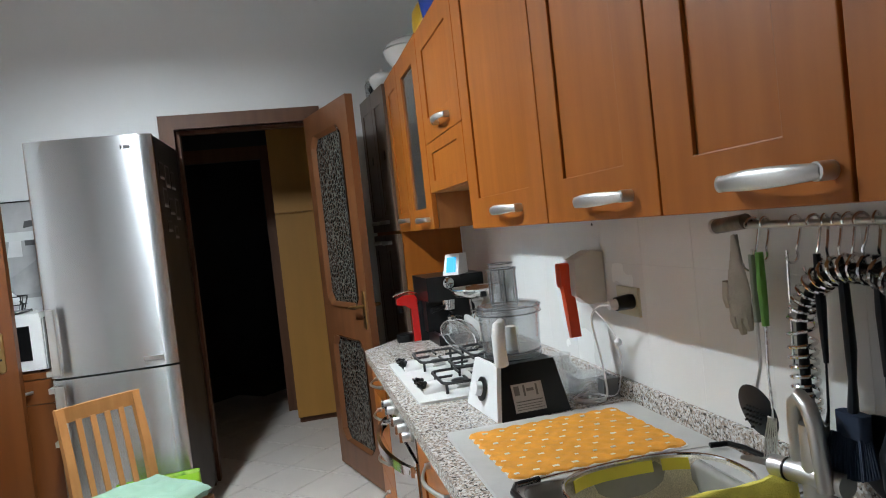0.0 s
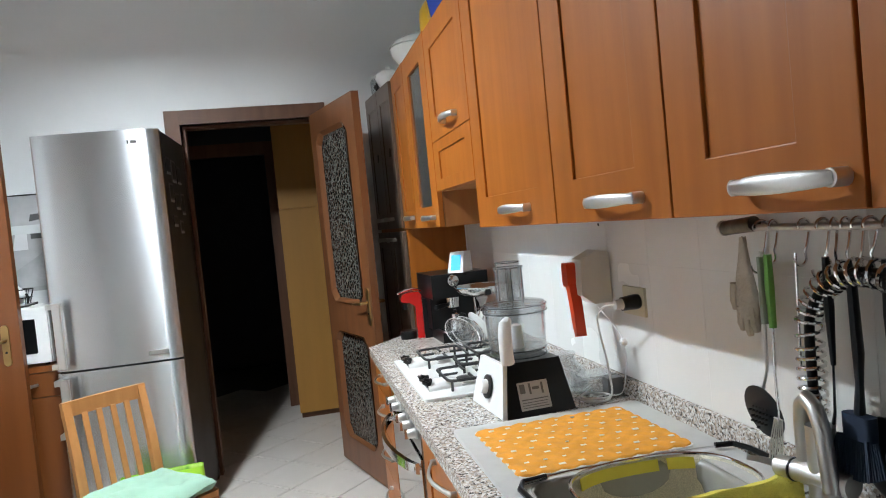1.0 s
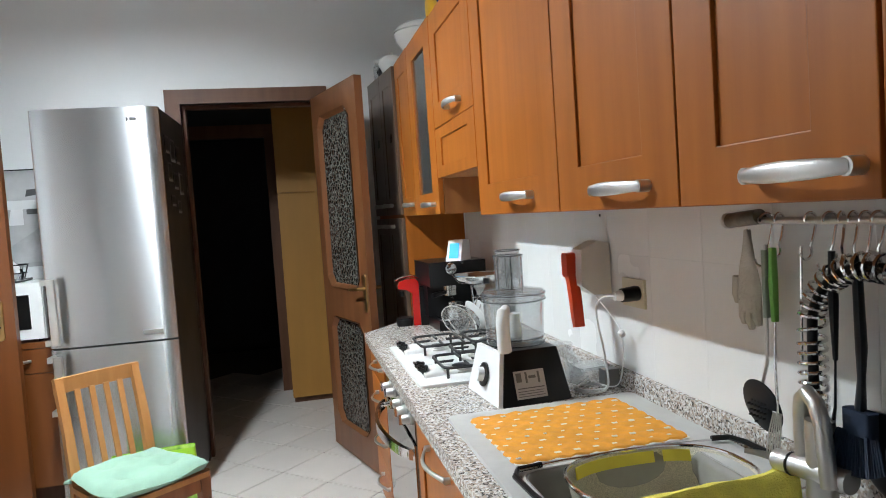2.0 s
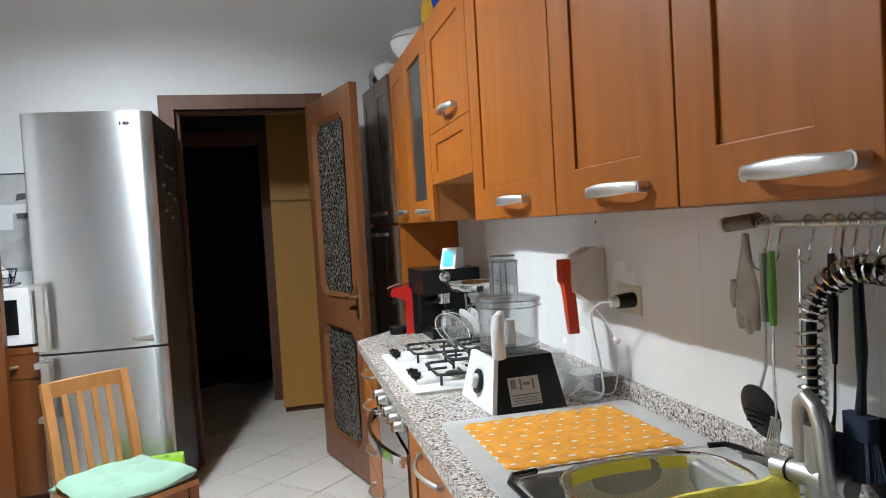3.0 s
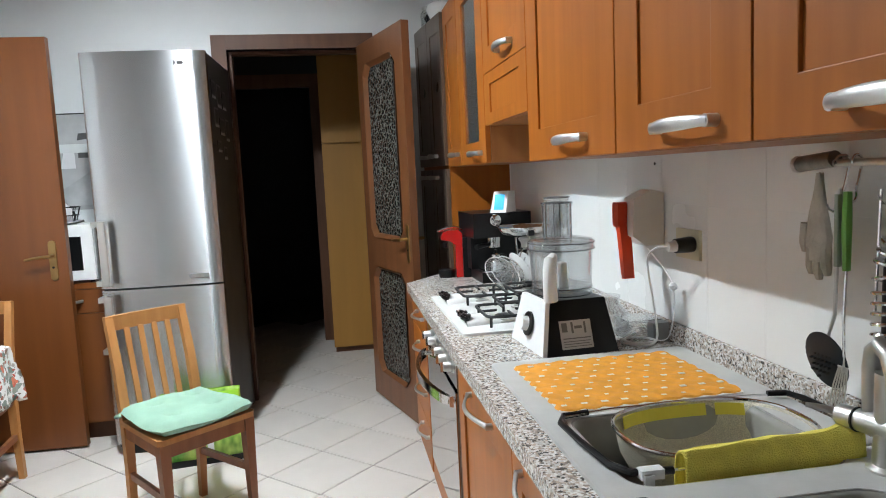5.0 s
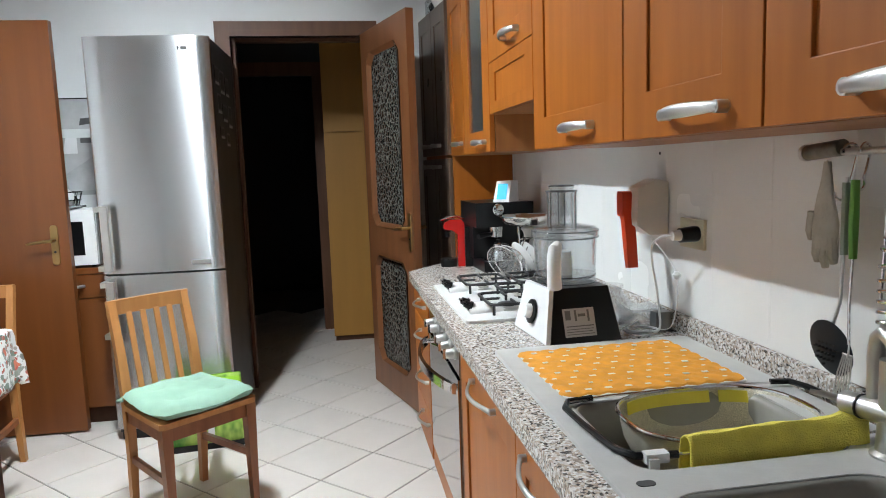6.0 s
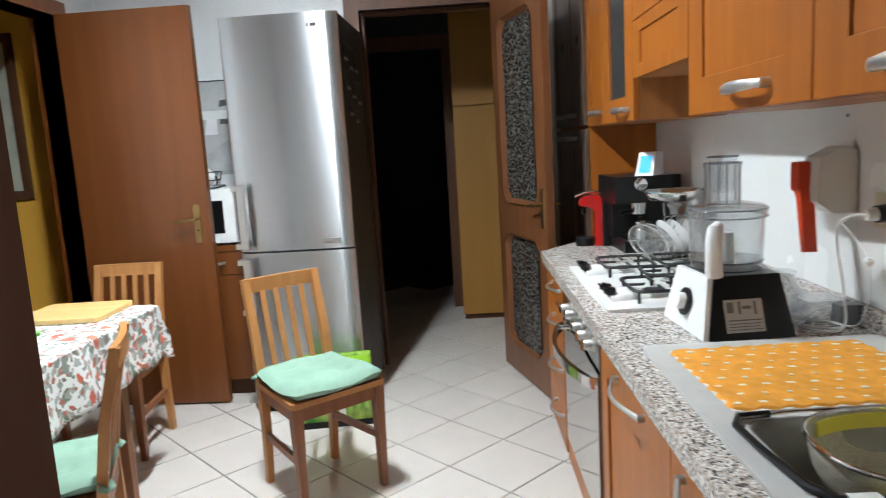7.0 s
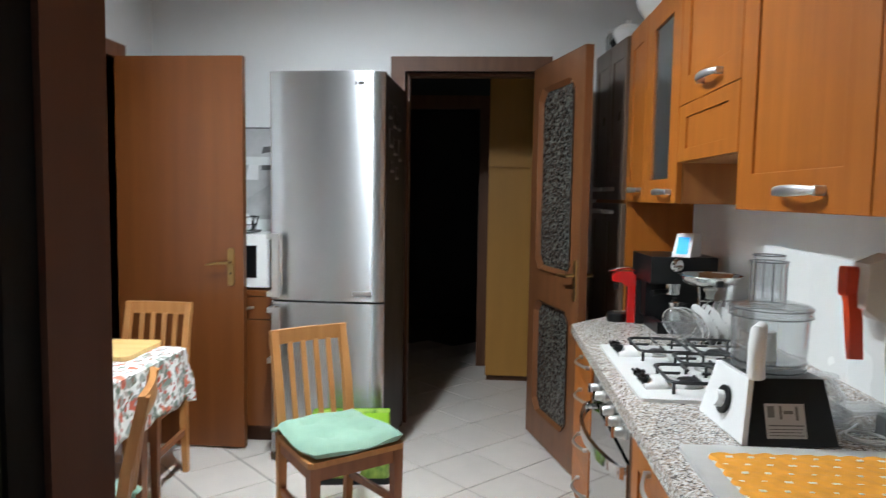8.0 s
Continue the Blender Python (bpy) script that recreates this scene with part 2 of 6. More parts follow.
# ---- building helpers ----
def part(name, bm, material, parent=None, label="", smooth=False, bevel=0.0):
    if bevel:
        bmesh.ops.bevel(bm, geom=[e for e in bm.edges if e.calc_face_angle(0) > 0.6], offset=bevel, segments=2, affect="EDGES", clamp_overlap=True)
    bmesh.ops.recalc_face_normals(bm, faces=bm.faces)
    me = bpy.data.meshes.new(name)
    bm.to_mesh(me)
    bm.free()
    if smooth:
        for p in me.polygons:
            p.use_smooth = True
        me.set_sharp_from_angle(angle=0.7)
    for one in (material if isinstance(material, (list, tuple)) else (material,)):
        me.materials.append(one)
    ob = new(name, me)
    ob.parent = parent
    if label:
        ob["label"] = label
    return ob


def thing(name, label, category, m=None, group="", kind=""):
    ob = tagged(new(name), label, category, group, kind)
    ob.matrix_basis = m or Matrix()
    return ob


def box(x0, x1, y0, y1, z0, z1, bm=None):
    bm = bm or bmesh.new()
    v = [bm.verts.new((x, y, z)) for x in (x0, x1) for y in (y0, y1) for z in (z0, z1)]
    for f in ((0, 1, 3, 2), (4, 6, 7, 5), (0, 4, 5, 1), (2, 3, 7, 6), (0, 2, 6, 4), (1, 5, 7, 3)):
        bm.faces.new([v[i] for i in f])
    return bm


def prism(points, z0, z1, bm=None, axis="z"):
    """A closed outline pushed along an axis; points run in the other two axes."""
    bm = bm or bmesh.new()
    place = {"z": lambda a, b, c: (a, b, c), "y": lambda a, b, c: (a, c, b), "x": lambda a, b, c: (c, a, b)}[axis]
    lo = [bm.verts.new(place(a, b, z0)) for a, b in points]
    hi = [bm.verts.new(place(a, b, z1)) for a, b in points]
    bm.faces.new(lo[::-1])
    bm.faces.new(hi)
    k = len(points)
    for i in range(k):
        bm.faces.new((lo[i], lo[(i + 1) % k], hi[(i + 1) % k], hi[i]))
    return bm


def tube(path, radius, bm=None, n=10, caps=True, flat=1.0):
    """A round bar along a path; radius is one number or one per point, flat squashes it upright."""
    bm = bm or bmesh.new()
    pts = [Vector(p) for p in path]
    rad = radius if isinstance(radius, (list, tuple)) else [radius] * len(pts)
    rings, side = [], None
    for i, p in enumerate(pts):
        d = (pts[min(i + 1, len(pts) - 1)] - pts[max(i - 1, 0)]).normalized()
        if side is None:
            side = d.orthogonal().normalized()
        side = (side - d * side.dot(d)).normalized()
        up = d.cross(side)
        rings.append([bm.verts.new(p + rad[i] * (math.cos(a) * side + flat * math.sin(a) * up)) for a in (2 * math.pi * k / n for k in range(n))])
    for a, b in zip(rings, rings[1:]):
        for k in range(n):
            bm.faces.new((a[k], a[(k + 1) % n], b[(k + 1) % n], b[k]))
    if caps:
        bm.faces.new(rings[0][::-1])
        bm.faces.new(rings[-1])
    return bm


def lathe(profile, n=32, centre=(0, 0, 0), bm=None, squash=(1, 1)):
    """Turn a profile of (radius, height) about the upright axis."""
    bm = bm or bmesh.new()
    rings = []
    for r, z in profile:
        rings.append([bm.verts.new((centre[0] + squash[0] * r * math.cos(2 * math.pi * k / n), centre[1] + squash[1] * r * math.sin(2 * math.pi * k / n), centre[2] + z)) for k in range(n)]
                     if r > 1e-5 else [bm.verts.new((centre[0], centre[1], centre[2] + z))])
    for a, b in zip(rings, rings[1:]):
        for k in range(n):
            q = [a[k % len(a)], a[(k + 1) % len(a)], b[(k + 1) % len(b)], b[k % len(b)]]
            q = list(dict.fromkeys(q))
            if len(q) > 2:
                bm.faces.new(q)
    return bm


def arc(cx, cy, r, a0, a1, n=8):
    return [(cx + r * math.cos(radians(a0 + (a1 - a0) * k / n)), cy + r * math.sin(radians(a0 + (a1 - a0) * k / n))) for k in range(n + 1)]


def round_rect(x0, x1, y0, y1, r, n=5):
    return arc(x1 - r, y1 - r, r, 0, 90, n) + arc(x0 + r, y1 - r, r, 90, 180, n) + arc(x0 + r, y0 + r, r, 180, 270, n) + arc(x1 - r, y0 + r, r, 270, 360, n)


def structure(name, bm, material, label="", category="", bevel=0.0):
    return tagged(part(name, bm, material, bevel=bevel), label, category or name.split("_")[0], kind="structure")


# ---- the shell of the kitchen ----
DOOR_X0, DOOR_X1, DOOR_TOP = -1.545, -0.765, 2.155       # opening to the dark hall
SIDE_Y0, SIDE_Y1, SIDE_TOP = 3.78, 4.42, 2.15           # opening to the ochre room
structure("wall_east", box(0, 0.25, NEAR_Y - 0.3, 8.6, 0, CEIL_Z), PLASTER, "white plastered wall behind the kitchen units", "wall")
bm = box(LEFT_X - 0.2, DOOR_X0, BACK_Y, BACK_Y + 0.13, 0, CEIL_Z)
box(DOOR_X1, 0, BACK_Y, BACK_Y + 0.13, 0, CEIL_Z, bm)
box(DOOR_X0, DOOR_X1, BACK_Y, BACK_Y + 0.13, DOOR_TOP, CEIL_Z, bm)
structure("wall_north", bm, PLASTER, "white plastered wall with the hall doorway", "wall")
bm = box(LEFT_X - 0.12, LEFT_X, NEAR_Y - 0.3, SIDE_Y0, 0, CEIL_Z)
box(LEFT_X - 0.12, LEFT_X, SIDE_Y1, BACK_Y, 0, CEIL_Z, bm)
box(LEFT_X - 0.12, LEFT_X, SIDE_Y0, SIDE_Y1, SIDE_TOP, CEIL_Z, bm)
structure("wall_west", bm, PLASTER, "white plastered wall with a side doorway", "wall")
bm = box(LEFT_X, -1.72, NEAR_Y - 0.3, NEAR_Y, 0, CEIL_Z)
box(-0.62, 0, NEAR_Y - 0.3, NEAR_Y, 0, CEIL_Z, bm)
box(-1.72, -0.62, NEAR_Y - 0.3, NEAR_Y, 2.3, CEIL_Z, bm)
structure("wall_south", bm, PLASTER, "white plastered wall with a tall glazed opening", "wall")
structure("ceiling", box(LEFT_X - 2.5, 0.25, NEAR_Y - 0.3, 8.6, CEIL_Z, CEIL_Z + 0.15), CEILING_PAINT, "plain white painted ceiling", "ceiling")
floor = structure("floor", box(LEFT_X - 2.5, 0.25, NEAR_Y - 1.6, 8.6, -0.12, -0.004), GROUT, "beige ceramic floor tiles laid diagonally with grey joints", "floor")

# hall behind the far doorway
structure("hall_wall_west", box(-2.6, -2.48, BACK_Y + 0.13, 8.6, 0, CEIL_Z), HALL_DARK, "hall wall in near-black teal, the unlit hall's darkness in its colour", "wall")
structure("hall_wall_north", box(-2.6, 0, 8.5, 8.6, 0, CEIL_Z), HALL_DARK, "dark end of the unlit hall", "wall")
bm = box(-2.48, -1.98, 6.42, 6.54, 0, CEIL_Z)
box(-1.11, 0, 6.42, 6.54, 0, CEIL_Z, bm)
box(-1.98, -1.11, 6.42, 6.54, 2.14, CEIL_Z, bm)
structure("hall_wall_inner", bm, HALL_DARK, "dark hall partition with a doorway", "wall")
bm = box(-1.12, -1.01, 6.39, 6.42, 0, 2.24)
box(-2.08, -1.12, 6.39, 6.42, 2.13, 2.24, bm)
structure("trim_hall_door", bm, FRAME_WOOD, "dark wooden frame of the inner hall doorway", "door frame", bevel=0.004)
# room behind the side doorway
structure("room_wall_north", box(LEFT_X - 2.5, LEFT_X - 0.12, 4.62, 4.74, 0, CEIL_Z), ORANGE_PAINT, "ochre yellow painted wall of the side room", "wall")
structure("room_wall_west", box(LEFT_X - 2.5, LEFT_X - 2.38, NEAR_Y - 0.3, 4.62, 0, CEIL_Z), ORANGE_PAINT, "ochre yellow painted wall of the side room", "wall")
structure("room_wall_south", box(LEFT_X - 2.38, LEFT_X - 0.12, 2.2, 2.32, 0, CEIL_Z), ORANGE_PAINT, "ochre yellow painted wall of the side room", "wall")
structure("balcony_parapet", box(LEFT_X, 0.25, NEAR_Y - 1.6, NEAR_Y - 1.5, 0, 1.1), PLASTER, "plain balcony parapet in the night", "parapet")

# frames of the doorways
bm = box(DOOR_X0 - 0.085, DOOR_X0, BACK_Y - 0.02, BACK_Y + 0.15, 0, DOOR_TOP + 0.085)
box(DOOR_X1, DOOR_X1 + 0.085, BACK_Y - 0.02, BACK_Y + 0.15, 0, DOOR_TOP + 0.085, bm)
box(DOOR_X0, DOOR_X1, BACK_Y - 0.018, BACK_Y + 0.15, DOOR_TOP, DOOR_TOP + 0.085, bm)
box(DOOR_X0, DOOR_X0 + 0.02, BACK_Y + 0.05, BACK_Y + 0.12, 0, DOOR_TOP, bm)
box(DOOR_X0 + 0.02, DOOR_X1, BACK_Y + 0.05, BACK_Y + 0.12, DOOR_TOP - 0.02, DOOR_TOP, bm)
structure("trim_hall", bm, FRAME_WOOD, "dark brown wooden frame of the hall doorway", "door frame", bevel=0.004)
bm = box(LEFT_X - 0.14, LEFT_X + 0.018, SIDE_Y0 - 0.05, SIDE_Y0, 0, SIDE_TOP + 0.08)
box(LEFT_X - 0.14, LEFT_X + 0.018, SIDE_Y1, SIDE_Y1 + 0.08, 0, SIDE_TOP + 0.08, bm)
box(LEFT_X - 0.14, LEFT_X + 0.016, SIDE_Y0, SIDE_Y1, SIDE_TOP, SIDE_TOP + 0.08, bm)
structure("trim_side", bm, DOOR_WOOD, "brown wooden frame of the side doorway", "door frame", bevel=0.004)


# ---- doors ----
def lever(parent, at, out, along, plate_h=0.21):
    """Brass lever handle with a long key plate; out points away from the leaf, along is where the lever points."""
    at, out, along = Vector(at), Vector(out), Vector(along)
    up = Vector((0, 0, 1))
    side = up.cross(out)
    bm = bmesh.new()
    pts = round_rect(-0.02, 0.02, -plate_h * 0.62, plate_h * 0.38, 0.018)
    lo = [bm.verts.new(at + side * a + up * b) for a, b in pts]
    hi = [bm.verts.new(at + side * a * 0.9 + up * b * 0.98 + out * 0.006) for a, b in pts]
    bm.faces.new(lo)
    bm.faces.new(hi)
    for i in range(len(pts)):
        bm.faces.new((lo[i - 1], lo[i], hi[i], hi[i - 1]))
    h = part("handle", bm, BRASS, parent, "aged brass lever handle", smooth=True)
    p = [at + out * d for d in (0.004, 0.03, 0.045)] + [at + out * 0.05 + along * d - up * (d * d * 0.8) for d in (0.02, 0.05, 0.08, 0.105, 0.12)]
    part("lever", tube(p, [0.009, 0.009, 0.009, 0.0085, 0.008, 0.0075, 0.007, 0.005]), BRASS, h, smooth=True)
    part("keyhole", tube([at - up * 0.06 + out * 0.0065, at - up * 0.06 + out * 0.0085], 0.006), BLACK, h)
    return h


def glazed_door():
    """Brown door with two figured-glass lights with cut corners, standing open into the kitchen."""
    w, t, h = 0.735, 0.042, 2.15
    d = thing("door_1", "brown wooden door with two figured glass panes, standing open", "door",
              pose(-0.763, 4.835, 0.012, rz=math.degrees(math.atan2(-0.70, 0.20))), kind="structure")
    bm = bmesh.new()
    holes = ((0.11, w - 0.12, 0.17, 0.82), (0.11, w - 0.12, 1.0, h - 0.13))
    for x0, x1 in ((0, 0.11), (w - 0.12, w)):
        box(x0, x1, -t / 2, t / 2, 0, h, bm)
    for z0, z1 in ((0, 0.17), (0.82, 1.0), (h - 0.13, h)):
        box(0.11, w - 0.12, -t / 2, t / 2, z0, z1, bm)
    part("leaf", bm, LEAF_WOOD, d)
    for x0, x1, z0, z1 in holes:
        c = 0.06
        ring = [(x0 + c, z0), (x1 - c, z0), (x1, z0 + c), (x1, z1 - c), (x1 - c, z1), (x0 + c, z1), (x0, z1 - c), (x0, z0 + c)]
        bm = bmesh.new()
        cx, cz = (x0 + x1) / 2, (z0 + z1) / 2
        for s in (-1, 1):
            out = [bm.verts.new((a, s * (t / 2 + 0.008), b)) for a, b in ring]
            inn = [bm.verts.new((cx + (a - cx) * 0.88, s * 0.006, cz + (b - cz) * 0.95)) for a, b in ring]
            for i in range(8):
                bm.faces.new((out[i - 1], out[i], inn[i], inn[i - 1]))
        for i, corner in ((7, (x0, z0)), (1, (x1, z0)), (3, (x1, z1)), (5, (x0, z1))):
            a, b = ring[i], ring[(i + 1) % 8]
            prism([a, b, corner], -t / 2, t / 2, bm, "y")
        part("moulding", bm, LEAF_WOOD, d, "raised moulding round the glass")
        part("pane", prism([(cx + (a - cx) * 0.9, cz + (b - cz) * 0.96) for a, b in ring], -0.004, 0.004, None, "y"), FIGURED, d, "dark figured glass")
    lever(d, (w - 0.05, -t / 2, 1.02), (0, -1, 0), (-1, 0, 0))
    lever(d, (w - 0.05, t / 2, 1.02), (0, 1, 0), (-1, 0, 0))
    return d


def plain_door():
    """Flush brown door, opened flat towards the far wall."""
    d = thing("door_2", "flush brown wooden door with a brass handle, standing open", "door", pose(LEFT_X + 0.03, 4.40, 0.012, rz=-1.5), kind="structure")
    part("leaf", box(0, 0.715, -0.042, 0, 0, 2.135), DOOR_WOOD, d, bevel=0.003)
    lever(d, (0.645, -0.042, 1.03), (0, -1, 0), (-1, 0, 0))
    return d


glazed_door()
plain_door()


# ---- kitchen units along the east wall ----
FRONT = -0.323          # face of the wall units
BASE_FRONT = -0.605     # face of the base units


def bow_handle(parent, length, level_y=True):
    """Chunky satin bow pull, thick in the middle, on two feet; built along y, standing off towards -x."""
    bm = bmesh.new()
    n = 14
    rings = []
    for i in range(n + 1):
        u = i / n
        y = (u - 0.5) * length
        off = 0.018 + 0.022 * math.sin(math.pi * u) ** 0.7
        hh = 0.0085 + 0.0045 * math.sin(math.pi * min(1, u * 1.1)) ** 0.8
        th = 0.0055
        ring = [(-off - th * math.cos(a), y, hh * math.sin(a)) for a in (2 * math.pi * k / 12 for k in range(12))]
        rings.append([bm.verts.new(p) for p in ring])
    for a, b in zip(rings, rings[1:]):
        for k in range(12):
            bm.faces.new((a[k], a[(k + 1) % 12], b[(k + 1) % 12], b[k]))
    bm.faces.new(rings[0])
    bm.faces.new(rings[-1])
    for s in (-1, 1):
        tube([(0.0, s * (length / 2 - 0.006), 0), (-0.022, s * (length / 2 - 0.006), 0)], 0.0115, bm, n=12)
    return part("handle", bm, SATIN, parent, "satin silver bow handle", smooth=True)


def panel_door(parent, w, h, handle_y=None, handle_z=0.055, length=0.2, glazed=False, stile=0.095, rail=0.095, t=0.022, name="door", wood=None):
    """Framed door with a sunk panel. Its lower hinge corner is at the origin; it spans y 0..w and z 0..h, and faces -x."""
    bm = bmesh.new()
    loops = []
    for x, ins in ((-t, 0), (0, 0), (0, 1), (-t, 1)):
        a, b = (stile, rail) if ins else (0, 0)
        loops.append([bm.verts.new((x, y, z)) for y, z in ((a, b), (w - a, b), (w - a, h - b), (a, h - b))])
    for p, q in zip(loops, loops[1:] + loops[:1]):
        for k in range(4):
            bm.faces.new((p[k - 1], p[k], q[k], q[k - 1]))
    wood = wood or CHERRY
    d = part(name, bm, wood, parent)
    if not glazed:
        part("panel", box(-t + 0.0065, -0.002, stile + 0.0005, w - stile - 0.0005, rail + 0.0005, h - rail - 0.0005), wood, d)
    bv = d.modifiers.new("edge", "BEVEL")
    bv.width, bv.segments, bv.limit_method, bv.angle_limit = 0.002, 2, "ANGLE", 0.8
    if glazed:
        part("pane", box(-t + 0.009, -t + 0.013, stile - 0.004, w - stile + 0.004, rail - 0.004, h - rail + 0.004), SMOKED, d, "frosted glass")
    if handle_y is not None:
        g = bow_handle(d, length)
        g.location = (-t, handle_y, handle_z)
    return d


def carcass(parent, x0, x1, y0, y1, z0, z1, t=0.018, material=None, top=True):
    bm = box(x0, x1, y0, y0 + t, z0, z1)
    box(x0, x1, y1 - t, y1, z0, z1, bm)
    box(x0, x1, y0 + t, y1 - t, z0, z0 + t, bm)
    if top:
        box(x0, x1, y0 + t, y1 - t, z1 - t, z1, bm)
    box(x1 - 0.006, x1, y0 + t, y1 - t, z0 + t, z1 - t, bm)
    return part("body", bm, material or CARCASS, parent)


def wall_unit(y0, y1, z0, z1, label, **door):
    u = thing("wall_cabinet", label, "cabinet", pose(0, y0, z0), group="kitchen wall units")
    w, h = y1 - y0, z1 - z0
    carcass(u, FRONT + 0.002, -0.003, 0.001, w - 0.001, 0.0, h)
    d = panel_door(u, w - 0.006, h - 0.002, **door)
    d.location = (FRONT, 0.003, 0.001)
    return u


Z0, Z1 = 1.395, 2.222
wall_unit(0.62, 1.107, Z0, Z1, "cherry wood wall cabinet with a framed door, above the sink end", handle_y=0.24)
wall_unit(1.107, 1.499, Z0, Z1, "cherry wood wall cabinet with a framed door and silver bow handle", handle_y=0.112, handle_z=0.038, stile=0.1, rail=0.086, length=0.185)
wall_unit(1.499, 2.004, Z0, Z1, "cherry wood wall cabinet with a framed door and silver bow handle", handle_y=0.19, handle_z=0.04, stile=0.112, length=0.205)
wall_unit(2.004, 2.690, Z0, Z1, "wide cherry wood wall cabinet with a framed door", handle_y=0.275, handle_z=0.048, stile=0.107, length=0.21)
glassed = wall_unit(3.31, 3.865, 1.405, 2.23, "cherry wood wall cabinet with a frosted glass door", handle_y=0.17, handle_z=0.043, glazed=True, stile=0.125, length=0.2)
part("shelf", box(FRONT + 0.02, -0.01, 0.02, 0.535, 0.40, 0.418), CARCASS, glassed)
wall_unit(3.865, 4.25, 1.405, 2.235, "narrow cherry wood wall cabinet with a framed door", handle_y=0.12, stile=0.085, length=0.17)

# short unit over the hob, with a lift-up flap and a fixed lower panel
hood = thing("hood_cabinet", "short cherry wood cabinet over the hob with a flap door", "cabinet", pose(0, 2.690, 1.555))
carcass(hood, FRONT + 0.002, -0.003, 0.001, 0.619, 0.0, 0.667)
d = panel_door(hood, 0.614, 0.462, handle_y=0.25, handle_z=0.05, length=0.19, name="flap_door")
d.location = (FRONT, 0.003, 0.204)
d = panel_door(hood, 0.614, 0.2, name="front_panel", rail=0.045)
d.location = (FRONT, 0.003, 0.001)

# tall unit in the far corner
# grey-brown puts the doors' shade and grazing sheen into the wood colour
TALL_SHADED = mat("shaded_door_veneer", (0.11, 0.07, 0.05), 0.3, second=(0.15, 0.098, 0.07), scale=2.2, stretch=(9, 9, 0.7), bump=0.012, bscale=30, detail=6)
tall = thing("tall_cabinet", "tall cabinet with cherry sides and four narrow framed doors coloured as in shade", "cabinet", pose(0, 4.255, 0))
part("body", prism([(-0.336, 0.0), (-0.402, 0.576), (-0.003, 0.576), (-0.003, 0.0)], 0.08, 2.235), CHERRY, tall)
part("plinth", prism([(-0.30, 0.01), (-0.36, 0.57), (-0.01, 0.57), (-0.01, 0.01)], 0, 0.08), CARCASS, tall)
for k in range(2):
    for h, z0, hz in ((0.815, 1.415, 0.055), (1.31, 0.085, 1.265)):
        d = panel_door(tall, 0.285, h, handle_y=(0.2, 0.12)[k], handle_z=hz, length=0.11, stile=0.06, wood=TALL_SHADED)
        d.matrix_basis = pose(-0.3385 - 0.0327 * k, 0.003 + k * 0.287, z0, rz=math.degrees(math.atan2(0.066, 0.576)))

# worktop in granite, with its end cut off at an angle, and the upstand
SINK = (-0.588, -0.04, 1.07, 2.29)       # x0 x1 y0 y1 of the inset sink
bm = bmesh.new()
hx0, hx1, hy0, hy1 = SINK[0] + 0.02, SINK[1] - 0.02, SINK[2] + 0.02, SINK[3] - 0.02
prism([(-0.648, 0.40), (-0.648, 3.83), (-0.43, 4.08), (hx0, 3.90), (hx0, 0.40)], TOP_Z - 0.042, TOP_Z, bm)
worktop = tagged(part("worktop", bm, GRANITE, bevel=0.012), "speckled grey and brown granite worktop with a rounded edge", "worktop")
bm = prism([(hx0, hy1), (hx0, 3.90), (-0.43, 4.08), (-0.40, 4.246), (-0.002, 4.246), (-0.002, hy1)], TOP_Z - 0.042, TOP_Z)
box(hx0, -0.002, 0.40, hy0, TOP_Z - 0.042, TOP_Z, bm)
box(hx1, -0.002, hy0, hy1, TOP_Z - 0.042, TOP_Z, bm)
part("slab", bm, GRANITE, worktop)
tagged(part("upstand", box(-0.022, -0.002, 0.40, 4.246, TOP_Z + 0.0005, TOP_Z + 0.055), GRANITE, bevel=0.003), "speckled granite upstand along the wall", "upstand")


def slim_handle(parent, length, y, z):
    """Slender bow pull of the base units, level, standing off towards -x."""
    p = []
    for i in range(11):
        u = i / 10
        p.append((-0.012 - 0.03 * math.sin(math.pi * u), y + (u - 0.5) * length, z))
    bm = tube(p, [0.008, 0.0065, 0.006, 0.006, 0.006, 0.006, 0.006, 0.006, 0.006, 0.0065, 0.008], flat=0.7)
    for s in (-0.5, 0.5):
        tube([(0, y + s * length, z), (-0.016, y + s * length, z)], 0.009, bm)
    return part("handle", bm, SATIN, parent, "satin steel bow handle", smooth=True)


def base_unit(y0, y1, label, doors=1):
    u = thing("base_cabinet", label, "cabinet", pose(0, y0, 0), group="kitchen base units")
    w = y1 - y0
    carcass(u, BASE_FRONT + 0.002, -0.025, 0.001, w - 0.001, 0.1, TOP_Z - 0.043, top=False)
    part("plinth", box(BASE_FRONT + 0.05, BASE_FRONT + 0.065, 0, w, 0, 0.1), CARCASS, u)
    for k in range(doors):
        dw = w / doors
        d = panel_door(u, dw - 0.004, 0.68, stile=0.075, rail=0.075)
        d.location = (BASE_FRONT, k * dw + 0.002, 0.105)
        slim_handle(d, 0.25, dw * 0.48, 0.648).location = (-0.022, 0, 0)
    return u


base_unit(0.42, 1.13, "cherry wood base cabinet under the sink end")
base_unit(1.13, 1.525, "cherry wood base cabinet under the sink")
base_unit(1.525, 1.93, "cherry wood base cabinet under the sink")
base_unit(1.93, 2.578, "cherry wood base cabinet beside the oven")

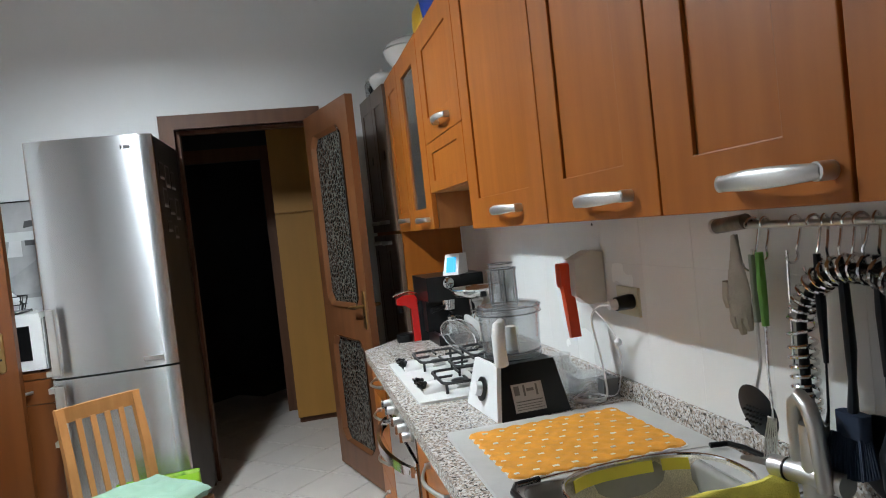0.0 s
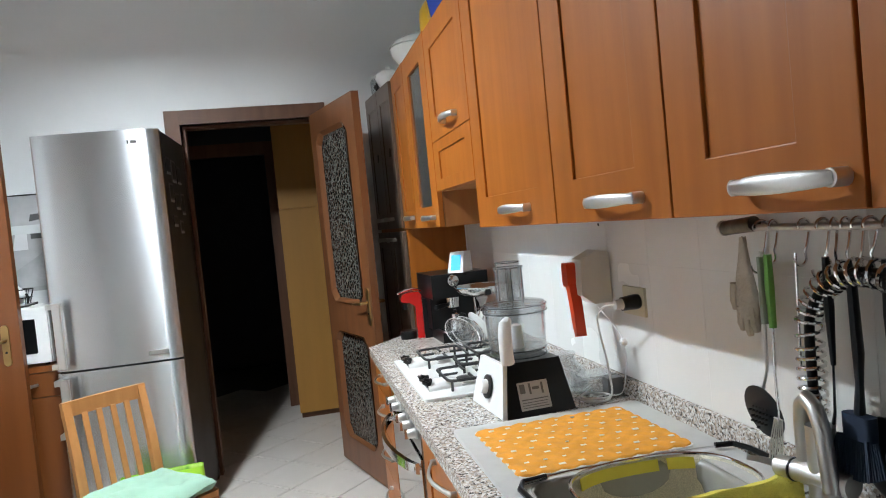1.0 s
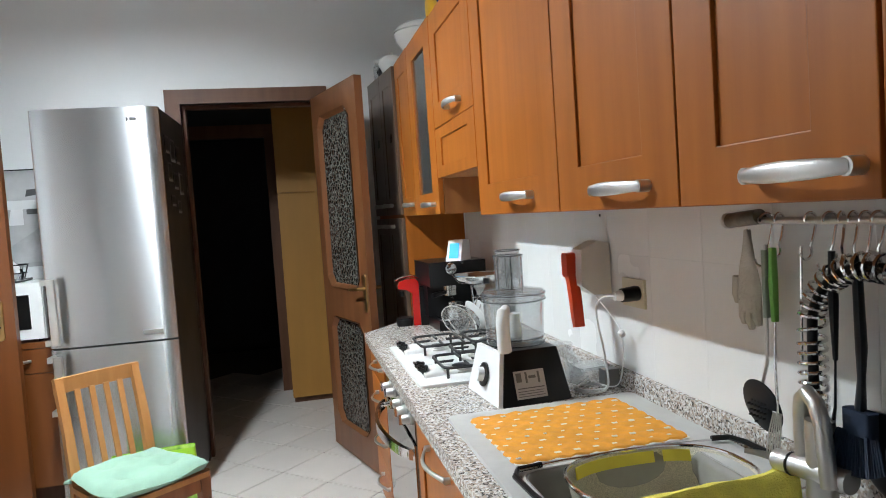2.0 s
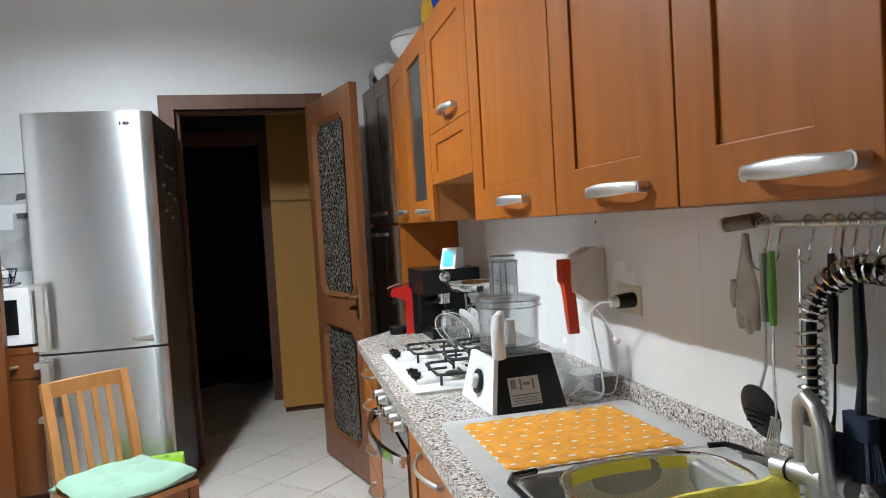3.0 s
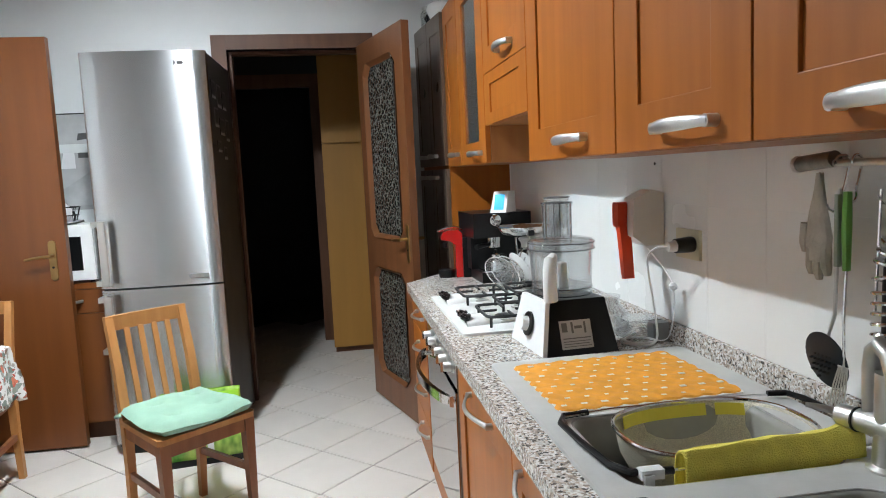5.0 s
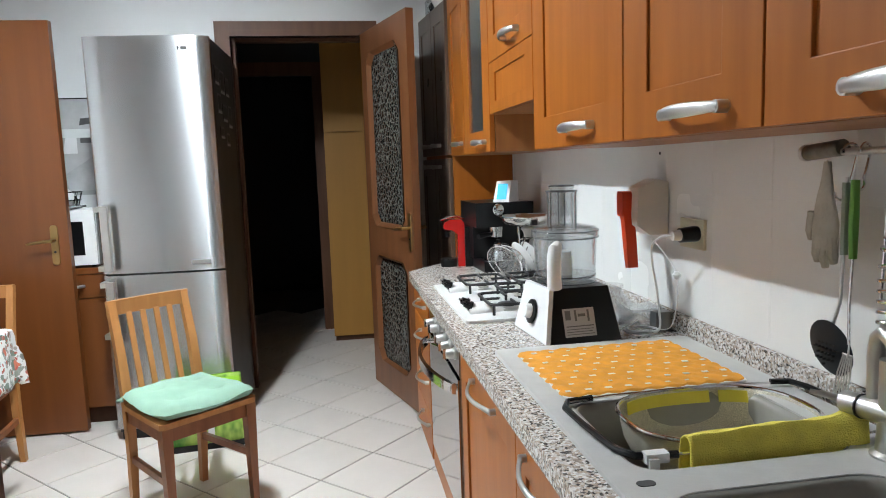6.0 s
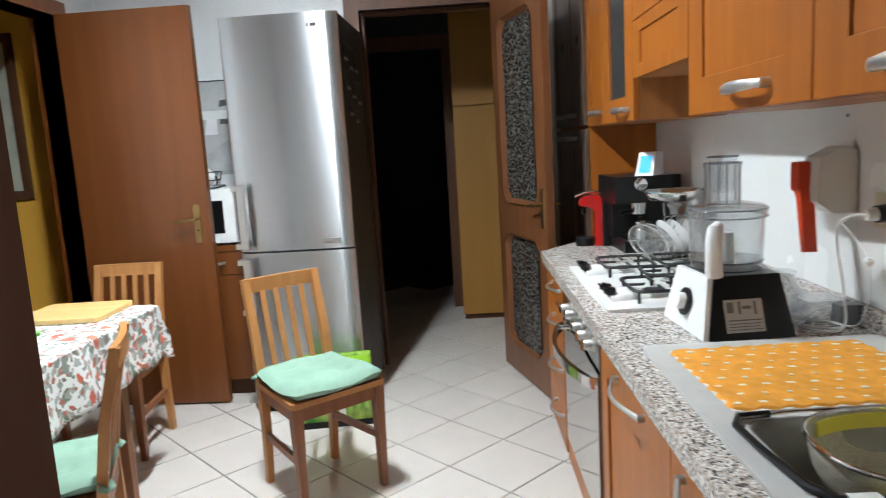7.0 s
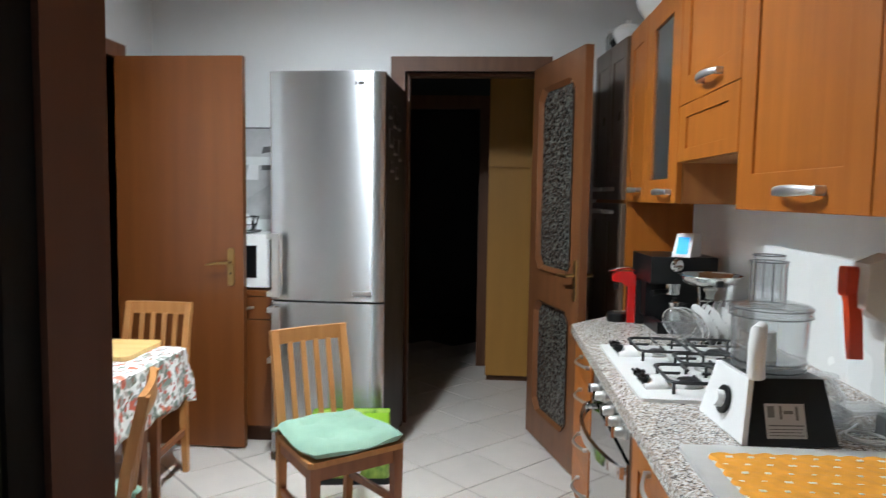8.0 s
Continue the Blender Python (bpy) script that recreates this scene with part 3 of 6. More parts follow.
# column of drawers at the far end
dr = thing("drawer_unit", "cherry wood drawer column with steel handles beside the oven", "cabinet", pose(0, 3.33, 0))
carcass(dr, BASE_FRONT + 0.002, -0.025, 0.001, 0.489, 0.1, TOP_Z - 0.043)
part("plinth", box(BASE_FRONT + 0.05, BASE_FRONT + 0.065, 0, 0.49, 0, 0.1), CARCASS, dr)
for z0, h in ((0.105, 0.185), (0.295, 0.185), (0.485, 0.185), (0.675, 0.115)):
    d = part("drawer", box(BASE_FRONT - 0.022, BASE_FRONT, 0.003, 0.487, z0, z0 + h), CHERRY_Y, dr, bevel=0.002)
    slim_handle(d, 0.19, 0.15, z0 + h * 0.72).location = (BASE_FRONT - 0.022, 0, 0)
# end unit below the cut corner
eu = thing("corner_cabinet", "cherry wood end cabinet under the cut worktop corner", "cabinet", pose(0, 3.822, 0))
part("body", prism([(BASE_FRONT, 0.0), (-0.40, 0.24), (-0.40, 0.42), (-0.025, 0.42), (-0.025, 0.0)], 0.1, TOP_Z - 0.043), CHERRY, eu)
part("plinth", prism([(BASE_FRONT + 0.06, 0.0), (-0.37, 0.24), (-0.37, 0.42), (-0.025, 0.42), (-0.025, 0.0)], 0, 0.1), CARCASS, eu)

# built-in oven
OVEN_MIRROR = mat("oven_steel_mirror", (0.5, 0.5, 0.49), 0.06, metal=1.0, var=0.03, bump=0.0, rvar=0.02)
ov = thing("oven", "built-in mirror-finished oven with steel knobs", "oven", pose(0, 2.58, 0))
carcass(ov, BASE_FRONT + 0.002, -0.025, 0.0, 0.745, 0.1, TOP_Z - 0.043, material=CARCASS)
part("plinth", box(BASE_FRONT + 0.05, BASE_FRONT + 0.065, 0, 0.745, 0, 0.1), CARCASS, ov)
part("control_panel", box(BASE_FRONT - 0.022, BASE_FRONT, 0.03, 0.68, 0.685, 0.80), OVEN_MIRROR, ov, "dark mirror control panel", bevel=0.003)
od = part("oven_door", box(BASE_FRONT - 0.028, BASE_FRONT, 0.03, 0.68, 0.205, 0.68), OVEN_MIRROR, ov, "mirror-finished door", bevel=0.004)
bm = bmesh.new()
rings = []
for i in range(15):
    u = i / 14
    off = 0.012 + 0.062 * math.sin(math.pi * u) ** 0.75
    rings.append([bm.verts.new((BASE_FRONT - 0.028 - off + dx, 0.035 + 0.64 * u, 0.652 + dz)) for dx, dz in ((-0.006, -0.016), (-0.006, 0.016), (0.006, 0.019), (0.006, -0.019))])
for p, q in zip(rings, rings[1:]):
    for k in range(4):
        bm.faces.new((p[k], p[(k + 1) % 4], q[(k + 1) % 4], q[k]))
bm.faces.new(rings[0])
bm.faces.new(rings[-1])
for y in (0.05, 0.66):
    tube([(BASE_FRONT - 0.026, y, 0.652), (BASE_FRONT - 0.05, y, 0.652)], 0.011, bm)
part("handle", bm, CHROME, od, "wide bowed steel handle", smooth=True)
part("lower_panel", box(BASE_FRONT - 0.022, BASE_FRONT, 0.005, 0.71, 0.105, 0.2), CHERRY_Y, ov, bevel=0.002)
for y in (0.016, 0.70):
    part("side_strip", box(BASE_FRONT - 0.02, BASE_FRONT, y - 0.01, y + 0.01, 0.205, 0.80), FRAME_WOOD, ov)
for y in (0.09, 0.19, 0.29, 0.45, 0.55):
    kb = part("knob", lathe([(0, 0), (0.021, 0), (0.021, 0.005), (0.017, 0.008), (0.015, 0.03), (0.013, 0.033), (0, 0.033)], 18), SATIN, ov, smooth=True)
    kb.matrix_basis = pose(BASE_FRONT - 0.022, y, 0.752, ry=-90)
    part("grip", box(-0.016, 0.016, -0.004, 0.004, 0.032, 0.041), CHROME, kb, "polished grip bar", bevel=0.002)

# ---- fridge ----
fr = thing("fridge", "tall brushed steel fridge freezer with dark grey sides", "fridge", pose(-1.858, 4.165, 0, rz=-1.6))
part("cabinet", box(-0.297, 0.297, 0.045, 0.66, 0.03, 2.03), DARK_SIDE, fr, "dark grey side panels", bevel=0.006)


def fridge_door(z0, z1, name):
    bm = bmesh.new()
    pts = []
    for i in range(17):
        u = i / 16
        x = -0.2975 + 0.595 * u
        e = min(u, 1 - u) * 0.595
        y = -0.014 * (1 - (2 * u - 1) ** 2) + (0.012 * (1 - e / 0.02) ** 2 if e < 0.02 else 0)
        pts.append((x, y))
    pts += [(0.2975, 0.04), (-0.2975, 0.04)]
    prism(pts, z0, z1, bm)
    return part(name, bm, STEEL, fr, "brushed steel door", smooth=True)


up_door = fridge_door(0.872, 2.035, "upper_door")
lo_door = fridge_door(0.06, 0.862, "lower_door")
for d, z0, z1 in ((up_door, 0.895, 1.215), (lo_door, 0.55, 0.84)):
    bm = prism(round_rect(-0.265, -0.225, -0.075, -0.055, 0.006, 3), z0, z1)
    for z in ((z0 + 0.014, z1 - 0.014)):
        box(-0.292, -0.232, -0.068, -0.054, z - 0.013, z + 0.013, bm)
        box(-0.292, -0.272, -0.056, 0.004, z - 0.013, z + 0.013, bm)
    part("handle", bm, SATIN, d, "flat steel bar handle", bevel=0.002)
part("badge", box(0.14, 0.235, -0.0135, -0.006, 0.905, 0.925), SATIN, fr, "small steel trim badge")
emb = part("emblem", lathe([(0, 0), (0.012, 0), (0.012, 0.002), (0, 0.002)], 16), DARK_SIDE, fr, "small round maker's emblem")
emb.matrix_basis = pose(0.145, -0.0085, 1.975, rx=90)
part("emblem_bar", box(0.165, 0.195, -0.0115, -0.004, 1.967, 1.983), DARK_SIDE, fr)
part("foot_grille", box(-0.28, 0.28, 0.02, 0.06, 0.0, 0.055), BLACK, fr)
# ---- chairs and table ----
def dining_chair(m, label, group, dark=False):
    """Slatted beech chair; front towards +y, width along x."""
    c = thing("dining_chair", label, "chair", m, group)
    for s in (-1, 1):
        p = [(s * 0.155, -0.19, 0.0), (s * 0.155, -0.172, 0.25), (s * 0.156, -0.17, 0.44), (s * 0.156, -0.2, 0.65), (s * 0.155, -0.25, 0.855)]
        bm = bmesh.new()
        rings = []
        for (x, y, z), hw in zip(p, (0.013, 0.017, 0.019, 0.017, 0.015)):
            rings.append([bm.verts.new((x + a * hw, y + b * 0.015, z)) for a, b in ((-1, -1), (1, -1), (1, 1), (-1, 1))])
        for a, b in zip(rings, rings[1:]):
            for k in range(4):
                bm.faces.new((a[k], a[(k + 1) % 4], b[(k + 1) % 4], b[k]))
        bm.faces.new(rings[0])
        bm.faces.new(rings[-1])
        part("back_post", bm, BEECH, c, bevel=0.004)
        bm = bmesh.new()
        lo = [bm.verts.new((s * 0.178 + a * 0.013, 0.175 + b * 0.013, 0)) for a, b in ((-1, -1), (1, -1), (1, 1), (-1, 1))]
        hi = [bm.verts.new((s * 0.178 + a * 0.021, 0.172 + b * 0.021, 0.43)) for a, b in ((-1, -1), (1, -1), (1, 1), (-1, 1))]
        bm.faces.new(lo)
        bm.faces.new(hi)
        for k in range(4):
            bm.faces.new((lo[k], lo[(k + 1) % 4], hi[(k + 1) % 4], hi[k]))
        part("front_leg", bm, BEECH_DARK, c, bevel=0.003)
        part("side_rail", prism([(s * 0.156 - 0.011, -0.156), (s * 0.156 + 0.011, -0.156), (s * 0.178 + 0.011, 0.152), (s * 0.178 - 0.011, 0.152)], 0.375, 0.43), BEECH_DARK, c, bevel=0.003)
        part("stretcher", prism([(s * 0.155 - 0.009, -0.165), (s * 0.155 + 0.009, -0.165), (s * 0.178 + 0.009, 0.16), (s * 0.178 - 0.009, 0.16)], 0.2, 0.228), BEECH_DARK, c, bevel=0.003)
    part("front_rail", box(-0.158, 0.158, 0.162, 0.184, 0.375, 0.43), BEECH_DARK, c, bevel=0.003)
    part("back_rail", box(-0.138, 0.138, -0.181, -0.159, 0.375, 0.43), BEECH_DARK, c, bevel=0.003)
    part("seat", prism([(-0.138, -0.185), (0.138, -0.185), (0.138, -0.152), (0.182, -0.145), (0.205, 0.185), (0.19, 0.2), (-0.19, 0.2), (-0.205, 0.185), (-0.182, -0.145), (-0.138, -0.152)], 0.43, 0.452), BEECH, c, bevel=0.005)
    bm = bmesh.new()
    pts = []
    for i in range(9):
        u = i / 8
        pts.append((-0.172 + 0.344 * u, -0.254 - 0.012 * math.sin(math.pi * u)))
    prism(pts + [(x, y + 0.02) for x, y in pts[::-1]], 0.8, 0.86, bm)
    part("top_rail", bm, BEECH, c, bevel=0.004)
    for k in range(4):
        x = -0.087 + k * 0.058
        bm = prism([(x - 0.011, 0), (x + 0.011, 0), (x + 0.011, 0.009), (x - 0.011, 0.009)], 0, 1)
        for v in bm.verts:
            z = v.co.z
            v.co.y += -0.18 - 0.068 * z
            v.co.z = 0.452 + 0.352 * z
        part("slat", bm, BEECH, c)
    return c


def cushion(m, label):
    """Thin square seat pad, puffed and tufted, with tie tapes at the back."""
    q = thing("seat_cushion", label, "cushion", m, "seat cushions")
    bm = bmesh.new()
    n = 22
    top, bot = [], []
    for i in range(n + 1):
        for j in range(n + 1):
            u, v = 2 * i / n - 1, 2 * j / n - 1
            k = max(abs(u), abs(v))
            r = 1 - 0.09 * (abs(u) * abs(v)) ** 2
            x, y = u * 0.2 * (1 + 0.06 * v) * r * (1 + 0.02 * math.sin(5 * v)), v * 0.21 * r * (1 + 0.025 * math.sin(4 * u + 1))
            puff = (1 - k ** 4) ** 0.6
            dent = sum(math.exp(-((u - a) ** 2 + (v - b) ** 2) / 0.02) for a in (-0.4, 0.4) for b in (-0.4, 0.4))
            z = 0.03 + puff * 0.032 - 0.022 * dent + 0.010 * noise.noise((x * 9, y * 9, 1.3)) + 0.004 * noise.noise((x * 25, y * 25, 4))
            top.append(bm.verts.new((x, y, z)))
            bot.append(bm.verts.new((x * 0.985, y * 0.985, 0.03 - 0.03 * puff ** 0.5)) if 0 < i < n and 0 < j < n else top[-1])
    for g, flip in ((top, False), (bot, True)):
        for i in range(n):
            for j in range(n):
                f = [g[i * (n + 1) + j], g[(i + 1) * (n + 1) + j], g[(i + 1) * (n + 1) + j + 1], g[i * (n + 1) + j + 1]]
                bm.faces.new(f[::-1] if flip else f)
    part("pad", bm, MINT, q, smooth=True)
    for s in (-1, 1):
        part("tie", tube([(s * 0.15, -0.18, 0.02), (s * 0.178, -0.185, 0.018), (s * 0.185, -0.2, 0.012), (s * 0.165, -0.212, 0.012), (s * 0.132, -0.205, 0.014), (s * 0.13, -0.185, 0.012)], 0.007, flat=1.6), MINT, q, smooth=True)
    return q


CH1, CH2, CH3 = pose(-1.625, 3.352, 0, rz=-140), pose(-2.70, 3.83, 0, rz=180), pose(-2.26, 2.565, 0, rz=112)
dining_chair(CH1, "slatted beech dining chair with a mint cushion, standing free", "chairs round the table")
dining_chair(CH2, "slatted beech dining chair behind the table, against the door", "chairs round the table")
dining_chair(CH3, "slatted beech dining chair with a mint cushion, beside the table", "chairs round the table")
cushion(CH1 @ pose(0.0, 0.015, 0.452), "crumpled mint green cotton seat cushion tied to a chair")
cushion(CH3 @ pose(0.0, 0.015, 0.452), "crumpled mint green cotton seat cushion tied to a chair")

TX0, TX1, TY0, TY1, TZ = -3.06, -2.34, 2.35, 3.54, 0.75
tb = thing("dining_table", "wooden dining table with darker legs against the wall", "table", pose(0, 0, 0))
part("tabletop", box(TX0, TX1, TY0, TY1, TZ - 0.03, TZ), BEECH, tb, bevel=0.005)
for x in (TX0 + 0.05, TX1 - 0.06):
    for y in (TY0 + 0.06, TY1 - 0.06 - (0.2 if x > -2.6 else 0)):
        bm = prism([(x - 0.03, y - 0.03), (x + 0.03, y - 0.03), (x + 0.03, y + 0.03), (x - 0.03, y + 0.03)], 0, TZ - 0.03)
        for v in bm.verts:
            if v.co.z < 0.1:
                v.co.x, v.co.y = x + (v.co.x - x) * 0.65, y + (v.co.y - y) * 0.65
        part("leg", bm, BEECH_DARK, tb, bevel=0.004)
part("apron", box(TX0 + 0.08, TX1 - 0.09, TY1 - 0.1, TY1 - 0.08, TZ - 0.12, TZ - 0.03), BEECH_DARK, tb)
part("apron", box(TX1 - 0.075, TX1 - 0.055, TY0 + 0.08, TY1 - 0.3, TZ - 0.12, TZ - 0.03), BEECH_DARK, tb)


def tablecloth():
    bm = bmesh.new()
    nx, ny = 46, 64
    grid = []
    drop = 0.235
    x0, x1, y0, y1 = TX0 + 0.005, TX1 + 0.006, TY0 - 0.006, TY1 + 0.006
    for i in range(nx + 1):
        row = []
        for j in range(ny + 1):
            x = x0 + (x1 + drop - x0) * i / nx
            y = y0 - drop + (y1 - y0 + 2 * drop) * j / ny
            ox, oy = max(0, x - x1), max(0, y - y1) - max(0, y0 - y)
            cx, cy, z = min(x, x1), min(max(y, y0), y1), TZ + 0.004
            hang = min(math.hypot(ox, oy), 0.25)
            if hang > 0:
                wave = 0.016 * math.sin(26 * (y if ox > abs(oy) else x) + 1.0) * min(1, hang / 0.12)
                flare = 0.05 * hang + wave * 0.8
                fold = 0.01 * min(ox, abs(oy))
                cx += (0.012 + flare if ox > 0 else 0) * (1 if ox >= abs(oy) * 0.3 else 0.6) + (fold if ox > 0 else 0)
                cy += (math.copysign(0.012 + flare + fold, oy) if oy else 0)
                z -= max(0, hang * 0.97)
            z += 0.0015 * noise.noise((x * 7, y * 7, 0)) if hang == 0 else 0
            row.append(bm.verts.new((cx, cy, z)))
        grid.append(row)
    for i in range(nx):
        for j in range(ny):
            bm.faces.new((grid[i][j], grid[i + 1][j], grid[i + 1][j + 1], grid[i][j + 1]))
    ob = part("tablecloth", bm, PRINT, smooth=True)
    so = ob.modifiers.new("thickness", "SOLIDIFY")
    so.thickness = 0.0015
    return tagged(ob, "white tablecloth printed with red fruit and grey leaves", "tablecloth")


tablecloth()

# ---- lamp ----
# fixture unseen; its place and length follow the cast shadows
pend = thing("ceiling_lamp", "lit white linear lamp hanging under the ceiling on two cords", "lamp", pose(*LAMP))
LIT = bpy.data.materials.new("lit_diffuser")
LIT.use_nodes = True
LIT.node_tree.nodes.clear()
em, mo = LIT.node_tree.nodes.new("ShaderNodeEmission"), LIT.node_tree.nodes.new("ShaderNodeOutputMaterial")
em.inputs[0].default_value, em.inputs[1].default_value = (0.9, 1.0, 1.07, 1), LAMP_STRENGTH
LIT.node_tree.links.new(em.outputs[0], mo.inputs[0])
HL = LAMP_LENGTH / 2
part("diffuser", box(-0.025, 0.025, -HL, HL, -0.004, 0.0), LIT, pend, "glowing white diffuser")
part("housing", prism([(-0.028, 0.001), (0.028, 0.001), (0.028, 0.03), (0.016, 0.045), (-0.016, 0.045), (-0.028, 0.03)], -HL - 0.01, HL + 0.01, None, "y"), WHITE_PLASTIC, pend, "white lamp housing", bevel=0.003)
# unseen lips and crossbars, added to cut the light on the upper walls
for x in (-0.028, 0.026):
    part("baffle_lip", box(x, x + 0.002, -HL - 0.01, HL + 0.01, -0.014, 0.0005), WHITE_PLASTIC, pend)
for k in range(7):
    y = -HL + k * LAMP_LENGTH / 6
    part("light_baffle", box(-0.0255, 0.0255, y - 0.001, y + 0.001, -0.0125, -0.0045), WHITE_PLASTIC, pend, "unseen white crossbar added to keep light off the upper walls")
for y in (-HL + 0.05, HL - 0.05):
    part("cord", tube([(0, y, 0.044), (0, y, CEIL_Z - LAMP[2])], 0.003, n=6), WHITE_PLASTIC, pend)
part("ceiling_rose", lathe([(0.05, CEIL_Z - LAMP[2]), (0.045, CEIL_Z - LAMP[2] - 0.03), (0.0, CEIL_Z - LAMP[2] - 0.04)], 20), WHITE_PLASTIC, pend, smooth=True)


# ---- glazed balcony door, its open leaf close to the camera ----
bd = thing("door_3", "dark brown glazed balcony door leaf, standing open", "door", pose(-1.316, 1.187, 0.02, rz=math.degrees(math.atan2(-0.90, -0.43))), kind="structure")
OLIVE = mat("olive_sealing_bead", (0.13, 0.115, 0.055), 0.6, var=0.15, bump=0.05)
part("free_stile", box(0, 0.045, -0.028, 0.028, 0, 2.25), BALCONY_WOOD, bd, bevel=0.004)
part("gasket", box(0.045, 0.068, -0.02, 0.02, 0, 2.25), GASKET, bd, "black rebate with a rubber gasket")
part("hinge_stile", box(0.66, 0.74, -0.028, 0.028, 0, 2.25), BALCONY_WOOD, bd, bevel=0.004)
part("bottom_rail", box(0.068, 0.66, -0.027, 0.027, 0, 0.16), BALCONY_WOOD, bd, bevel=0.004)
part("top_rail", box(0.068, 0.66, -0.027, 0.027, 2.17, 2.25), BALCONY_WOOD, bd, bevel=0.004)
for s in (-1, 1):
    part("sealing_bead", box(0.068, 0.081, s * 0.009 - 0.004, s * 0.009 + 0.004, 0.16, 2.17), OLIVE, bd, "olive sealing bead")
part("pane", box(0.072, 0.656, -0.003, 0.003, 0.155, 2.175), CLEAR, bd, "clear glass").visible_shadow = False
bm = box(-1.72, -1.66, NEAR_Y - 0.12, NEAR_Y - 0.04, 0, 2.3)
box(-0.68, -0.62, NEAR_Y - 0.12, NEAR_Y - 0.04, 0, 2.3, bm)
box(-1.66, -0.68, NEAR_Y - 0.12, NEAR_Y - 0.04, 2.24, 2.3, bm)
structure("trim_balcony", bm, FRAME_WOOD, "dark brown frame of the balcony door", "door frame")

# ---- inset sink with drainer ----
SX0, SX1, SY0, SY1 = SINK
RIM = TOP_Z + 0.011
sink = thing("sink", "grey resin sink with a drainer and two bowls", "sink", pose(0, 0, 0))
B1, B2 = (-0.535, -0.135, 1.516, 1.845), (-0.54, -0.165, 1.10, 1.438)


def ring_sheet(outer, holes, z0, z1):
    """A slab with rounded holes, cut out of a rounded sheet."""
    bm = bmesh.new()
    loops = [outer] + holes
    edges = []
    for lp in loops:
        vs = [bm.verts.new((x, y, z1)) for x, y in lp]
        edges += [bm.edges.new((vs[i - 1], vs[i])) for i in range(len(vs))]
    bmesh.ops.triangle_fill(bm, use_beauty=True, use_dissolve=False, edges=edges)
    faces = list(bm.faces)
    got = bmesh.ops.extrude_face_region(bm, geom=faces)
    for v in got["geom"]:
        if isinstance(v, bmesh.types.BMVert):
            v.co.z = z0
    return bm


part("rim", ring_sheet(round_rect(SX0, SX1, SY0, SY1, 0.02), [round_rect(*B1, 0.05), round_rect(*B2, 0.06)], TOP_Z + 0.0005, RIM), RESIN, sink, bevel=0.0025)
for k in range(9):
    x = -0.53 + k * 0.05
    part("drainer_rib", prism(round_rect(x - 0.006, x + 0.006, 1.9, 2.22, 0.005, 3), RIM - 0.0005, RIM + 0.0008), RESIN, sink)


# darker than the rim's resin: shade inside the bowls put into the colour
BOWL_SHADE = mat("shaded_grey_bowl", (0.3, 0.29, 0.26), 0.35, var=0.12, scale=12, bump=0.03, bscale=150)


def bowl_of(b, r, depth, name):
    bm = bmesh.new()
    rings = []
    for grow, z in ((0.0, RIM - 0.003), (-0.006, RIM - 0.02), (-0.012, RIM - depth * 0.5), (-0.02, RIM - depth + 0.03), (-0.04, RIM - depth), (-0.1, RIM - depth - 0.004)):
        rings.append([bm.verts.new((x, y, z)) for x, y in round_rect(b[0] - grow, b[1] + grow, b[2] - grow, b[3] + grow, max(0.02, r))])
    for a, c in zip(rings, rings[1:]):
        for k in range(len(a)):
            bm.faces.new((a[k - 1], a[k], c[k], c[k - 1]))
    bm.faces.new(rings[-1])
    ob = part(name, bm, BOWL_SHADE, sink, smooth=True)
    so = ob.modifiers.new("thickness", "SOLIDIFY")
    so.thickness, so.offset = 0.004, -1
    dz = RIM - depth - 0.003
    part("drain", lathe([(0, 0.001), (0.03, 0.001), (0.038, 0.003), (0.04, 0.001)], 20, ((b[0] + b[1]) / 2, (b[2] + b[3]) / 2, dz)), CHROME, ob, smooth=True)


bowl_of(B1, 0.05, 0.17, "bowl")
bowl_of(B2, 0.06, 0.19, "bowl")
part("overflow_hole", prism(round_rect(-0.555, -0.525, 1.47, 1.488, 0.008), RIM - 0.002, RIM + 0.0012), mat("shadowed_hole", (0.06, 0.058, 0.055), 0.8), sink)

# ---- drying mat on the drainer ----
ORANGE_MAT = mat("orange_sponge", (0.78, 0.33, 0.03), 0.8, var=0.12, scale=25, bump=0.25, bscale=120)
OFFWHITE = mat("offwhite_fleece", (0.8, 0.77, 0.7), 0.9, var=0.06, bump=0.1, bscale=200)
dm = thing("drying_mat", "orange dotted drying mat with wavy edges on the drainer", "mat", pose(-0.325, 2.055, RIM + 0.001, rz=1.5))
bm = bmesh.new()
nx, ny = 96, 80
wx, wy = 0.207, 0.173
rows = []
for i in range(nx + 1):
    r = []
    for j in range(ny + 1):
        u, v = i / nx, j / ny
        x = (u - 0.5) * 2 * wx
        y = (v - 0.5) * 2 * wy
        ex = 0.009 * abs(math.sin(math.pi * 8 * v))
        ey = 0.009 * abs(math.sin(math.pi * 9 * u))
        x += ex * (1 if u > 0.5 else -1) * (abs(2 * u - 1) ** 6)
        y += ey * (1 if v > 0.5 else -1) * (abs(2 * v - 1) ** 6)
        z = 0.006 + 0.0016 * math.sin(math.pi * 18 * u) * math.sin(math.pi * 16 * v) + 0.0012 * noise.noise((x * 30, y * 30, 2))
        if i in (0, nx) or j in (0, ny):
            z = 0.001
        r.append(bm.verts.new((x, y, z)))
    rows.append(r)
for i in range(nx):
    for j in range(ny):
        bm.faces.new((rows[i][j], rows[i + 1][j], rows[i + 1][j + 1], rows[i][j + 1]))
